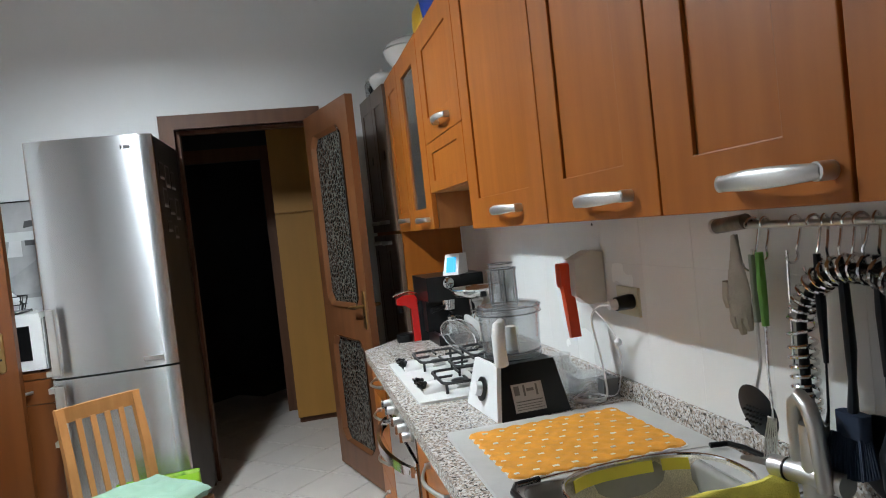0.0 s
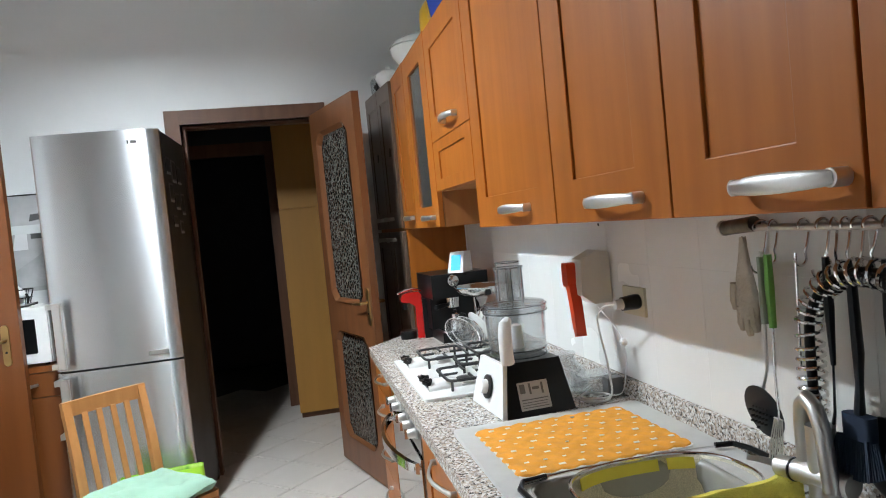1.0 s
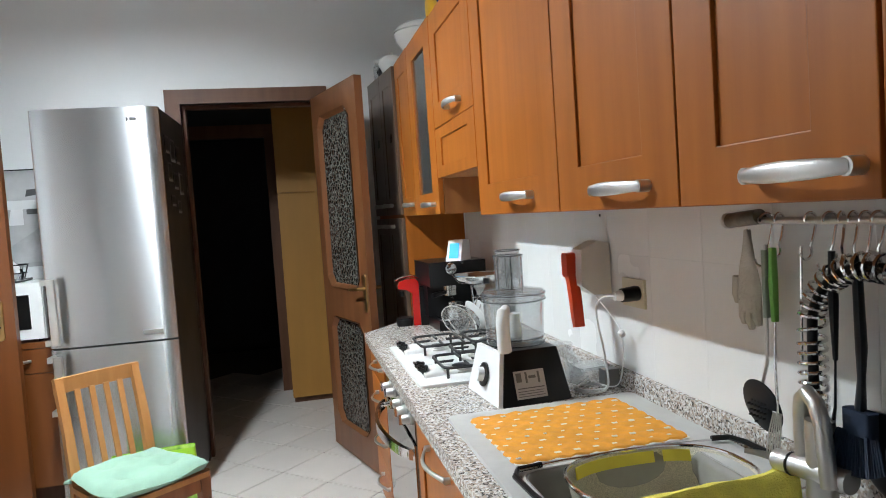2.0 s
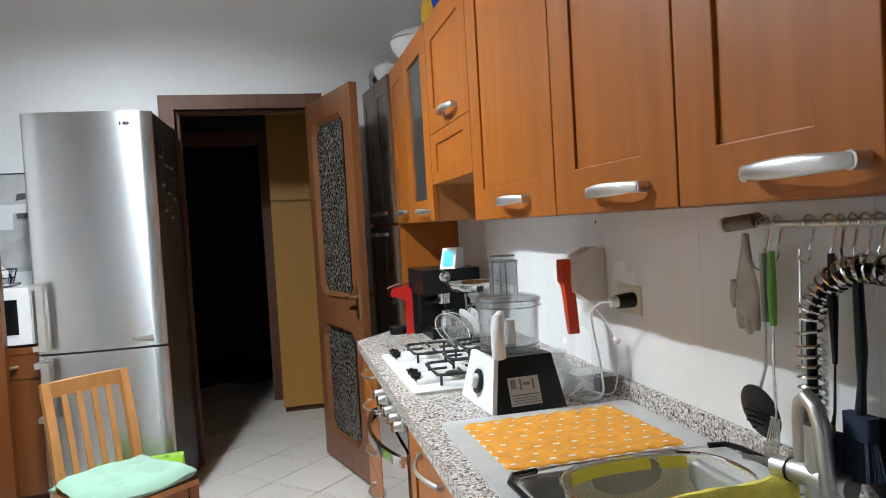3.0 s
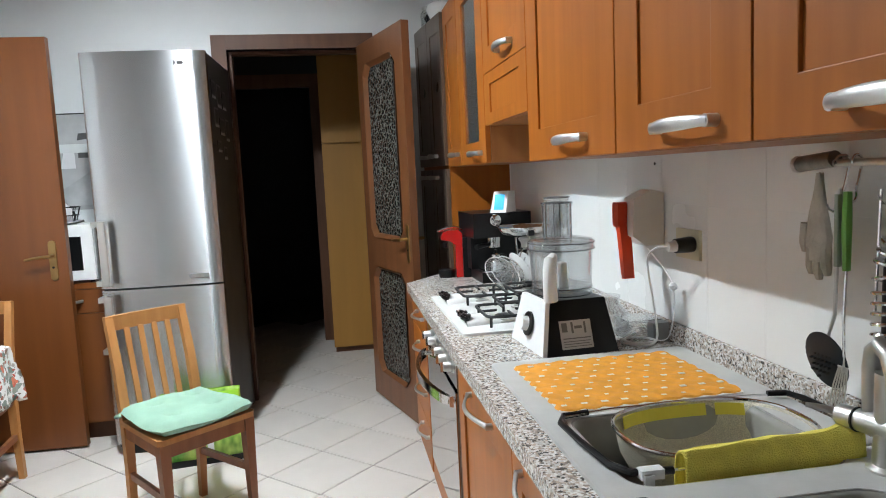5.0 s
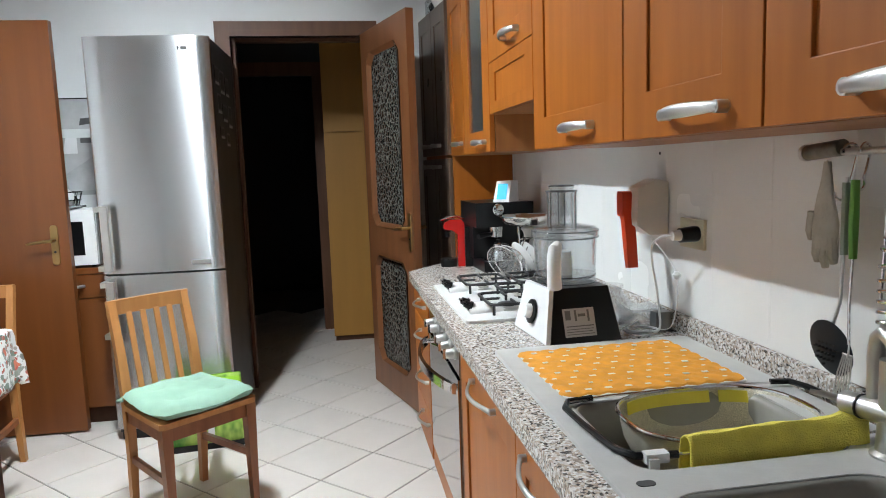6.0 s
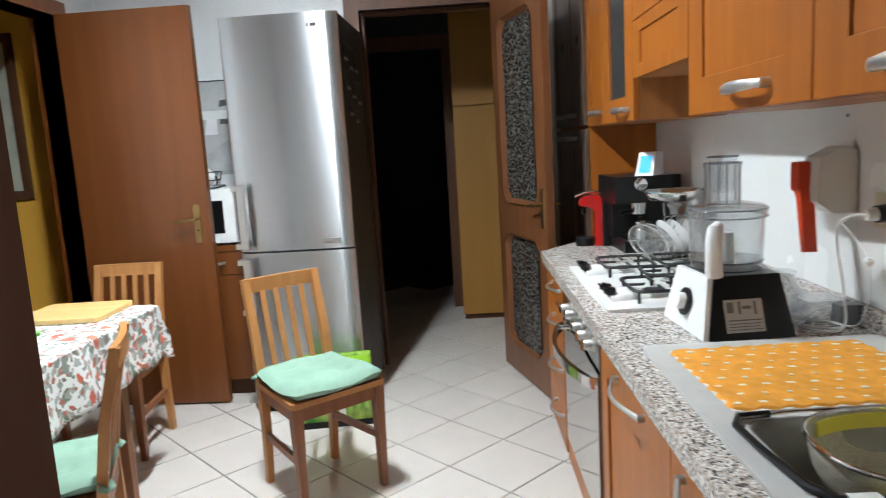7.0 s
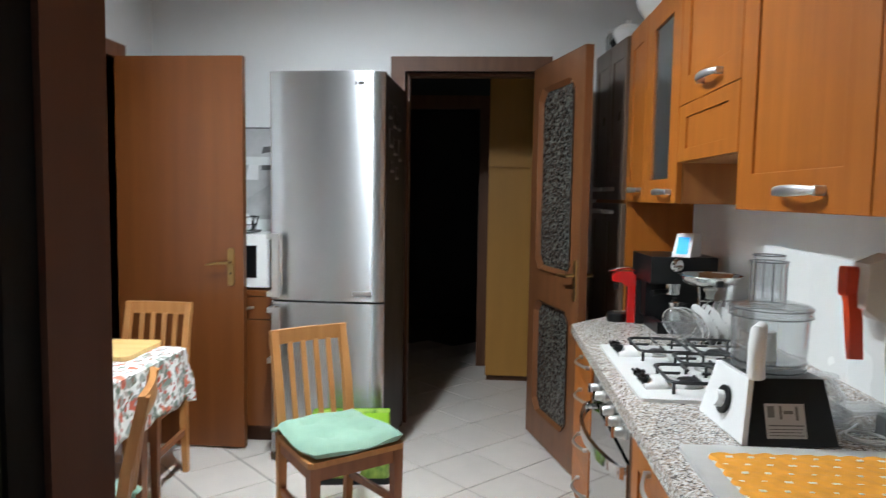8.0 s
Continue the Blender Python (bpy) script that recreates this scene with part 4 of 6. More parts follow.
ob = part("sheet", bm, ORANGE_MAT, dm, smooth=True)
part("edging", prism(round_rect(-wx - 0.005, wx + 0.005, -wy - 0.008, wy + 0.005, 0.012), 0.0, 0.0022), OFFWHITE, dm, "pale edging")
bm = bmesh.new()
for i in range(9):
    for j in range(8):
        x = (i + 0.5 + (0.25 if j % 2 else -0.25)) / 9 * 2 * wx - wx
        y = (j + 0.5) / 8 * 2 * wy - wy
        k = 0.0058 + 0.0018 * math.sin(i * 7 + j * 3)
        box(x - k, x + k, y - k * 0.6, y + k * 0.6, 0.004, 0.0068, bm)
tagged(part("white_dots", bm, OFFWHITE, dm, "small white square dots"), kind="stuff")

# ---- colander with wire arms over the first bowl ----
CX, CY = -0.285, 1.712
co = thing("colander", "steel mesh colander on black-sleeved wire arms over the sink", "colander", pose(CX, CY, RIM + 0.006))
MESH_STEEL = mat("perforated_steel", (0.66, 0.62, 0.5), 0.45, metal=0.4, var=0.25, scale=420, bump=0.5, bscale=420)


def oval(rx, ry, n=48, p=2.6):
    return [(rx * math.copysign(abs(math.cos(a)) ** (2 / p), math.cos(a)), ry * math.copysign(abs(math.sin(a)) ** (2 / p), math.sin(a))) for a in (2 * math.pi * k / n for k in range(n))]


bm = bmesh.new()
rings = []
for k, z in ((1.0, 0.0), (0.985, -0.02), (0.95, -0.05), (0.88, -0.075), (0.75, -0.088), (0.4, -0.092), (0.05, -0.093)):
    rings.append([bm.verts.new((x * k, y * k, z)) for x, y in oval(0.182, 0.135)])
for a, b in zip(rings, rings[1:]):
    for k in range(len(a)):
        bm.faces.new((a[k - 1], a[k], b[k], b[k - 1]))
bm.faces.new(rings[-1])
ob = part("basket", bm, MESH_STEEL, co, smooth=True)
so = ob.modifiers.new("thickness", "SOLIDIFY")
so.thickness = 0.0012
o = [(x, y, 0.002) for x, y in oval(0.185, 0.138)]
part("rim", tube(o + o[:2], 0.0042, n=8, caps=False), CHROME, co, smooth=True)
wire = [(-0.262, 0.085, 0.002), (-0.27, 0.075, 0.002), (-0.255, -0.10, 0.002), (-0.225, -0.157, 0.002), (-0.1, -0.162, 0.002), (0.12, -0.162, 0.002), (0.235, -0.155, 0.002), (0.252, -0.09, 0.002), (0.252, 0.08, 0.002), (0.24, 0.122, 0.002), (0.1, 0.136, 0.002), (-0.15, 0.136, 0.002), (-0.262, 0.119, 0.002), (-0.27, 0.085, 0.002)]
part("wire_arm", tube(wire, 0.0028, n=6), CHROME, co, smooth=True)
part("sleeve", tube([(-0.2, 0.132, 0.002), (-0.255, 0.124, 0.002), (-0.272, 0.09, 0.002), (-0.268, 0.0, 0.002), (-0.256, -0.118, 0.002), (-0.235, -0.153, 0.002), (-0.165, -0.162, 0.002)], 0.0065, n=8), BLACK, co, "black rubber sleeve", smooth=True)
part("sleeve", tube([(0.2, 0.128, 0.004), (0.24, 0.12, 0.004), (0.253, 0.08, 0.004), (0.253, 0.0, 0.004)], 0.0065, n=8), BLACK, co, "black rubber sleeve", smooth=True)
YELLOW_RIM = mat("yellow_silicone", (0.76, 0.66, 0.06), 0.5, var=0.06, bump=0.02)
for a0, a1 in ((-0.14, 0.055), (0.075, 0.13)):
    bm = bmesh.new()
    up, lo = [], []
    for k in range(13):
        x = a0 + (a1 - a0) * k / 12
        y = 0.135 * (1 - abs(x / 0.182) ** 2.6) ** (1 / 2.6)
        up.append(bm.verts.new((x, y - 0.007, -0.002)))
        lo.append(bm.verts.new((x, y - 0.012, -0.026)))
    for k in range(12):
        bm.faces.new((up[k], up[k + 1], lo[k + 1], lo[k]))
    ob = part("rim_strip", bm, YELLOW_RIM, co, "yellow strip inside the rim")
    so = ob.modifiers.new("thickness", "SOLIDIFY")
    so.thickness = 0.003
part("clip", box(-0.225, -0.185, -0.172, -0.152, -0.006, 0.010), WHITE_PLASTIC, co, "white plastic clip", bevel=0.004)
part("clip_foot", box(-0.222, -0.205, -0.178, -0.172, -0.03, 0.004), WHITE_PLASTIC, co, bevel=0.004)

# yellow cloth folded over the near wire
YELLOW = mat("yellow_microfibre", (0.92, 0.8, 0.13), 0.9, var=0.1, scale=30, bump=0.5, bscale=350)
bm = bmesh.new()
rows = []
for i in range(41):
    u = i / 40
    x = -0.15 + 0.325 * u
    lump = 0.010 * math.exp(-((u - 0.93) / 0.07) ** 2)
    r = []
    prof = [(0.026, -0.075), (0.025, -0.02), (0.02, 0.012), (0.01, 0.024), (-0.003, 0.026), (-0.013, 0.016), (-0.018, -0.02), (-0.018, -0.115 + 0.006 * math.sin(9 * u))]
    for k, (y, z) in enumerate(prof):
        w = noise.noise((x * 22, k * 0.6, 3.0)) * 0.004
        r.append(bm.verts.new((CX + x, CY - 0.162 + 0.008 * math.sin(3 * u) + y * (1 + lump * 30) + w, RIM + 0.012 + z + lump + w * 0.6 + 0.006 * u)))
    rows.append(r)
for a, b in zip(rows, rows[1:]):
    for k in range(7):
        bm.faces.new((a[k], a[k + 1], b[k + 1], b[k]))
cl = tagged(part("dish_cloth", bm, YELLOW, smooth=True), "yellow microfibre cloth folded over the sink's edge", "cloth")
so = cl.modifiers.new("thickness", "SOLIDIFY")
so.thickness = 0.004

# ---- tap with a spring hose ----
tap = thing("tap", "brushed steel mixer tap with a coiled spring hose", "tap", pose(-0.115, 1.478, RIM))
part("base", lathe([(0, 0), (0.034, 0), (0.034, 0.004), (0.026, 0.010), (0.024, 0.06), (0.024, 0.16), (0, 0.16)], 24), SATIN, tap, smooth=True)
part("valve_body", tube([(-0.02, 0.085, 0.066), (-0.012, 0.04, 0.069), (0.0, -0.03, 0.072), (0.004, -0.06, 0.072)], [0.019, 0.02, 0.022, 0.02], n=18), SATIN, tap, smooth=True)
part("seam_ring", tube([(-0.0155, 0.052, 0.0683), (-0.015, 0.049, 0.0685)], 0.0212, n=18), BLACK, tap, smooth=True)
part("lever", tube([(-0.02, 0.082, 0.068), (-0.045, 0.10, 0.075), (-0.065, 0.115, 0.078)], [0.009, 0.007, 0.005], n=10, flat=0.6), SATIN, tap, smooth=True)
part("spout", tube([(-0.005, 0.035, 0.08), (-0.005, 0.037, 0.16), (-0.008, 0.03, 0.19), (-0.014, 0.01, 0.205), (-0.02, -0.015, 0.195), (-0.022, -0.03, 0.165), (-0.02, -0.04, 0.06)], 0.014, n=14), SATIN, tap, smooth=True)
hose = [(0.03, 0.045, 0.15 + 0.02 * k) for k in range(8)] + [(0.03, -0.088 + 0.133 * math.cos(radians(a)), 0.305 + 0.118 * math.sin(radians(a))) for a in range(10, 181, 10)] + [(0.03, -0.221, 0.305 - 0.02 * k) for k in range(1, 4)]
part("column", tube([(0.03, 0.045, 0.02), (0.03, 0.045, 0.2)], 0.011, n=12), SATIN, tap, smooth=True)
part("hose", tube(hose, 0.009, n=10), BLACK, tap, "black rubber hose", smooth=True)
pts = [Vector(p) for p in hose]
coil = []
turns = 32
for k in range(turns * 12):
    u = k / (turns * 12) * (len(pts) - 1)
    i = min(int(u), len(pts) - 2)
    p = pts[i].lerp(pts[i + 1], u - i)
    d = (pts[i + 1] - pts[i]).normalized()
    s = Vector((1, 0, 0))
    w = d.cross(s)
    a = k / 12 * 2 * math.pi
    coil.append(p + 0.0225 * (math.cos(a) * s + math.sin(a) * w))
part("spring", tube(coil, 0.0033, n=6), CHROME, tap, "coiled steel spring", smooth=True)
part("spray_head", tube([(0.03, -0.221, 0.25), (0.03, -0.221, 0.12)], [0.014, 0.02], n=14), SATIN, tap, smooth=True)

# ---- rail with hanging tools ----
RX, RZ = -0.06, 1.355
rail = thing("utensil_rail", "steel utensil rail with hooks under the wall cabinets", "rail", pose(RX, 0, RZ))
part("bar", tube([(0, 1.765, 0), (0, 0.75, 0)], 0.007, n=12), SATIN, rail, smooth=True)
part("end_bracket", tube([(0, 1.775, 0), (0, 1.68, 0.008)], 0.0155, n=16), mat("aged_steel", (0.22, 0.2, 0.18), 0.35, metal=1.0, var=0.3, scale=30), rail, smooth=True)
part("end_cap", tube([(0, 1.783, 0), (0, 1.773, 0)], 0.0165, n=16), SATIN, rail, smooth=True)
for y in (1.70, 1.35, 1.0):
    part("wall_post", tube([(0, y, 0.004), (-RX - 0.001, y, 0.004)], 0.006, n=8), SATIN, rail)
HOOK_Y = (1.66, 1.625, 1.545, 1.50, 1.475, 1.45, 1.425, 1.40, 1.37, 1.33, 1.29, 1.25)
hook0 = None
for k, y in enumerate(HOOK_Y):
    big = 1.0 + 0.35 * (k % 3 == 0)
    p = [(0.012 * math.cos(radians(a)), 0, 0.002 + 0.012 * math.sin(radians(a))) for a in range(200, -30, -25)] + [(0.004, 0, -0.03 * big), (-0.002, 0, -0.045 * big)]
    p += [(-0.012 + 0.012 * math.cos(radians(a)), 0, -0.055 * big + 0.014 * math.sin(radians(a))) for a in range(-10, -200, -25)]
    h = part("hook", tube(p, 0.0026, n=6), CHROME, rail, smooth=True)
    h.matrix_basis = pose(0, y, 0, rz=(k * 37) % 50 - 25)

TOOL_BLACK = mat("black_nylon", (0.012, 0.015, 0.019), 0.4, var=0.15, bump=0.02, spec=0.18)
GREEN = mat("green_plastic", (0.16, 0.42, 0.07), 0.4, var=0.08, bump=0.02)
STAINED = mat("stained_mitt_cloth", (0.58, 0.54, 0.47), 0.9, second=(0.4, 0.36, 0.28), scale=14, bump=0.3, bscale=120)

gl = thing("kitchen_glove", "stained grey cloth kitchen glove hanging from the rail", "glove", pose(-0.075, 1.70, 1.172))
bm = bmesh.new()
prof = [(0.0, 0.028), (0.02, 0.034), (0.05, 0.033), (0.08, 0.026), (0.11, 0.02), (0.14, 0.012), (0.165, 0.006)]
rings = []
for z, w in prof:
    rings.append([bm.verts.new((0.011 * math.sin(a) * (0.5 + w * 14), w * math.cos(a) + 0.008 * noise.noise((z * 30, a, 0)), z + 0.006 * noise.noise((a * 2, z * 20, 5)))) for a in (2 * math.pi * k / 14 for k in range(14))])
for a, b in zip(rings, rings[1:]):
    for k in range(14):
        bm.faces.new((a[k - 1], a[k], b[k], b[k - 1]))
bm.faces.new(rings[0])
bm.faces.new(rings[-1])
g = part("cuff", bm, STAINED, gl, smooth=True)
for k, (y, z, l) in enumerate(((-0.02, 0.005, 0.03), (0.0, 0.0, 0.035), (0.02, 0.004, 0.03), (0.038, 0.05, 0.035))):
    part("finger", tube([(0, y * 0.9, z + 0.02), (0, y * 1.05, z - l * 0.5), (0.002, y * 1.1, z - l)], [0.011, 0.010, 0.006], n=8), STAINED, gl, smooth=True)


def hanging_tool(name, label, y, parts, x=-0.082, tilt=0.0):
    t = thing(name, label, "utensil", pose(x, y, RZ - 0.055, rx=tilt), group="hanging kitchen tools")
    for nm, bmx, m, lb in parts:
        part(nm, bmx, m, t, lb, smooth=True)
    return t


def disc(r, z, thick=0.003, ry=1.0, n=28, dish=0.006):
    bm = lathe([(0, 0), (r * 0.6, 0.0015), (r, dish), (r + 0.001, dish - thick), (r * 0.6, -thick + 0.001), (0, -thick)], n, squash=(1, ry))
    bmesh.ops.rotate(bm, verts=bm.verts, cent=(0, 0, 0), matrix=Matrix.Rotation(radians(78), 3, "Y"))
    bmesh.ops.translate(bm, verts=bm.verts, vec=(0, 0, z))
    return bm


holes = bmesh.new()
for i in range(-3, 4):
    for j in range(-3, 4):
        if i * i + j * j < 10:
            tube([(-0.008 + 0.002 * j, i * 0.0098, -0.312 + j * 0.0095), (-0.002 + 0.002 * j, i * 0.0098, -0.312 + j * 0.0095)], 0.0024, holes, n=6)
sk = hanging_tool("skimmer", "black perforated skimmer hanging from the rail", 1.672, [
    ("blade", disc(0.054, -0.312), TOOL_BLACK, "perforated black head"),
    ("shaft", tube([(0.002, -0.03, 0.01), (0, -0.028, -0.12), (0.004, -0.02, -0.22), (0.002, -0.004, -0.27)], 0.0035, n=8), SATIN, "steel shaft"),
    ("handle", tube([(0, -0.03, 0.0), (0, -0.03, -0.13)], 0.0095, n=10, flat=0.7), mat("grey_green_handle", (0.3, 0.34, 0.27), 0.5), "")], tilt=0)
tagged(part("holes", holes, mat("hole_grey", (0.003, 0.003, 0.003), 0.7), sk), kind="stuff")
fk = tube([(-0.008, -0.008, -0.285), (-0.012, -0.012, -0.302), (-0.013, -0.012, -0.31)], [0.004, 0.008, 0.012], n=12, flat=0.2)
turner = hanging_tool("spatula", "slotted steel spatula with a green handle on the rail", 1.62, [
    ("handle", tube([(0, 0, 0.005), (0, 0.001, -0.06), (0, 0, -0.135)], [0.009, 0.011, 0.0085], n=10, flat=0.8), GREEN, "green plastic handle"),
    ("shaft", tube([(0, 0, -0.13), (-0.002, 0.002, -0.22), (-0.008, -0.008, -0.29)], 0.003, n=8), CHROME, "steel shaft"),
    ("head_plate", fk, SATIN, "")])
for k in range(6):
    part("tine", tube([(-0.013, -0.022 + 0.004 * k, -0.306), (-0.014, -0.02 + 0.0062 * k, -0.345), (-0.016, -0.014 + 0.0068 * k, -0.4)], 0.0016, n=6), SATIN, turner, smooth=True)
part("front_bar", tube([(-0.016, -0.016, -0.4), (-0.016, 0.022, -0.4)], 0.002, n=6), SATIN, turner, smooth=True)
part("back_bar", tube([(-0.013, -0.023, -0.307), (-0.013, 0.0, -0.307)], 0.002, n=6), SATIN, turner, smooth=True)
hanging_tool("whisk", "thin steel skewer loop hanging from the rail", 1.545, [("wire", tube([(0, 0, 0.01), (0, 0.004, -0.1), (0, 0.008, -0.2)], 0.0025, n=6), CHROME, "")])
for y, ln, hw, lb in ((1.475, 0.3, 0.016, "black nylon serving spoon hanging from the rail"), (1.355, 0.3, 0.034, "black nylon ladle hanging from the rail"), (1.305, 0.27, 0.03, "black nylon turner hanging from the rail")):
    hanging_tool("serving_spoon", lb, y, [
        ("handle", tube([(0, 0, 0.005), (0, 0, -0.08), (0, 0, -0.18)], [0.010, 0.014, 0.007], n=10, flat=0.6), TOOL_BLACK, ""),
        ("head", tube([(0, 0, -0.17), (-0.004, 0, -ln + 0.04), (-0.012, 0, -ln), (-0.01, 0, -ln - 0.05), (-0.004, 0, -ln - 0.07)], [0.006, 0.008, hw, hw * 0.9, 0.01], n=14, flat=0.3), TOOL_BLACK, "")])
BLUE = mat("navy_bristle", (0.01, 0.022, 0.05), 0.6, var=0.3, bump=0.1)
br = bmesh.new()
for k in range(130):
    a, b = (k * 0.618) % 1, (k * 0.381) % 1
    tube([(-0.004 - 0.02 * a, 0.03 - 0.062 * b, -0.285), (-0.012 - 0.03 * a, 0.036 - 0.09 * b, -0.335 - 0.02 * math.sin(3 * b))], 0.0017, br, n=4)
b = hanging_tool("dish_brush", "navy blue dish brush hanging from the rail", 1.42, [
    ("handle", tube([(0, 0.004, 0.0), (0, 0.003, -0.04), (0, 0.0, -0.15), (0, 0.002, -0.2), (0, 0.006, -0.25)], [0.008, 0.018, 0.02, 0.014, 0.02], n=12, flat=0.45), TOOL_BLACK, ""),
    ("head", prism(round_rect(-0.02, 0.004, -0.03, 0.028, 0.008, 3), -0.29, -0.25), BLUE, "navy brush head")])
tagged(part("bristles", br, BLUE, b), kind="stuff")
pan = thing("frying_pan", "small black pan leaning against the splashback", "pan", pose(-0.055, 1.40, TOP_Z + 0.105))
part("body", disc(0.085, 0.0, 0.005, dish=0.022), TOOL_BLACK, pan, smooth=True)


# ---- food processor ----
fp = thing("food_processor", "black and white food processor with a clear plastic bowl", "food processor", pose(-0.33, 2.46, TOP_Z + 0.001, rz=4))


def hull_box(x0, x1, y0, y1, z0, ax0, ax1, ay0, ay1, z1):
    bm = bmesh.new()
    v = [bm.verts.new(p) for p in ((x0, y0, z0), (x1, y0, z0), (x1, y1, z0), (x0, y1, z0), (ax0, ay0, z1), (ax1, ay0, z1), (ax1, ay1, z1), (ax0, ay1, z1))]
    for f in ((0, 3, 2, 1), (4, 5, 6, 7), (0, 1, 5, 4), (1, 2, 6, 5), (2, 3, 7, 6), (3, 0, 4, 7)):
        bm.faces.new([v[k] for k in f])
    return bm


body = part("base", hull_box(-0.098, 0.115, -0.135, 0.135, 0, -0.066, 0.098, -0.085, 0.11, 0.148), BLACK, fp, "glossy black base", bevel=0.006)
part("front_panel", hull_box(-0.112, -0.099, -0.133, 0.133, 0.002, -0.080, -0.067, -0.083, 0.108, 0.146), WHITE_PLASTIC, fp, "white control face", bevel=0.004)
dial = part("dial_ring", lathe([(0, 0), (0.036, 0), (0.036, 0.006), (0.028, 0.008), (0, 0.008)], 24), BLACK, fp, smooth=True)
dial.matrix_basis = pose(-0.099, 0.005, 0.07, ry=-78)
knob = part("dial", lathe([(0, 0.006), (0.022, 0.006), (0.02, 0.026), (0, 0.027)], 24), WHITE_PLASTIC, fp, smooth=True)
knob.matrix_basis = pose(-0.099, 0.005, 0.07, ry=-78)
LABEL_GREY = mat("label_print", (0.5, 0.48, 0.46), 0.6, var=0.1, bump=0.0)
LABEL_DARK = mat("label_ink", (0.16, 0.15, 0.14), 0.6, bump=0.0)
tilt = math.degrees(math.atan2(0.05, 0.148))
lab = part("label", box(-0.046, 0.048, -0.0015, 0.0, 0.018, 0.098), LABEL_GREY, fp, "grey printed label with unreadable text")
lab.matrix_basis = pose(-0.006, -0.1358, 0, rx=-tilt)
for k, (x0, x1, z0, z1) in enumerate(((-0.04, -0.024, 0.066, 0.092), (-0.012, -0.006, 0.062, 0.093), (-0.002, 0.02, 0.074, 0.082), (0.026, 0.032, 0.06, 0.092), (-0.04, 0.042, 0.046, 0.049), (-0.04, 0.04, 0.038, 0.040), (-0.04, 0.036, 0.031, 0.033), (-0.04, 0.042, 0.024, 0.026))):
    b = part("print_bar", box(x0, x1, -0.0026, -0.0016, z0, z1), LABEL_DARK, lab)
# bowl, lid and feed tube
bowl = part("bowl", lathe([(0.0, 0.165), (0.08, 0.163), (0.088, 0.17), (0.091, 0.24), (0.093, 0.298), (0.09, 0.298), (0.088, 0.24), (0.085, 0.173), (0.0, 0.168)], 36, (0.014, 0.022, 0)), CLEAR_PLASTIC, fp, "clear plastic bowl", smooth=True)
part("bowl_foot", lathe([(0.085, 0.148), (0.088, 0.152), (0.088, 0.166), (0.08, 0.17), (0.07, 0.165)], 32, (0.014, 0.022, 0)), CLEAR_PLASTIC, fp, smooth=True)
part("lid", lathe([(0.095, 0.28), (0.098, 0.284), (0.098, 0.302), (0.092, 0.311), (0.06, 0.318), (0.04, 0.32), (0.04, 0.316), (0.09, 0.307), (0.095, 0.3)], 36, (0.014, 0.022, 0)), CLEAR_PLASTIC, fp, "clear plastic lid", smooth=True)
part("feed_tube", lathe([(0.043, 0.318), (0.043, 0.405), (0.046, 0.413), (0.046, 0.418), (0.04, 0.418), (0.04, 0.32)], 24, (0.006, 0.026, 0), squash=(1.0, 1.1)), CLEAR_PLASTIC, fp, smooth=True)
part("pusher", lathe([(0.031, 0.345), (0.032, 0.424), (0.037, 0.426), (0.037, 0.434), (0, 0.434)], 22, (0.006, 0.026, 0), squash=(1.0, 1.05)), CLEAR_PLASTIC, fp, smooth=True)
# thin grey lines added to draw the dark edges that refraction gives clear plastic
for k in range(6):
    q = 2 * math.pi * k / 6 + 0.3
    part("tube_edge_line", tube([(0.006 + 0.042 * math.cos(q), 0.026 + 0.046 * math.sin(q), 0.32), (0.006 + 0.042 * math.cos(q), 0.026 + 0.046 * math.sin(q), 0.415)], 0.0022, n=6), EDGE_GREY, fp, smooth=True)
for z, r in ((0.418, 0.045), (0.434, 0.037)):
    part("tube_rim_line", tube([(0.006 + r * math.cos(2 * math.pi * k / 28), 0.026 + 1.08 * r * math.sin(2 * math.pi * k / 28), z) for k in range(29)], 0.0022, n=5, caps=False), EDGE_GREY, fp, smooth=True)
# the same added outlines along the edges of bowl and lid
for r, z in ((0.098, 0.284), (0.098, 0.303), (0.088, 0.152), (0.088, 0.172)):
    o = [(0.014 + r * math.cos(2 * math.pi * k / 36), 0.02 + r * math.sin(2 * math.pi * k / 36), z) for k in range(37)]
    part("bowl_rim_line", tube(o, 0.0018, n=5, caps=False), EDGE_GREY, fp, smooth=True)
part("blade_hub", lathe([(0, 0.168), (0.02, 0.168), (0.017, 0.24), (0, 0.245)], 16, (0.014, 0.022, 0)), WHITE_PLASTIC, fp, smooth=True)
part("handle", tube([(-0.062, -0.08, 0.15), (-0.066, -0.086, 0.18), (-0.066, -0.086, 0.235), (-0.06, -0.08, 0.262), (-0.045, -0.062, 0.27)], [0.021, 0.02, 0.02, 0.019, 0.013], n=14), WHITE_PLASTIC, fp, "white bowl handle", smooth=True)

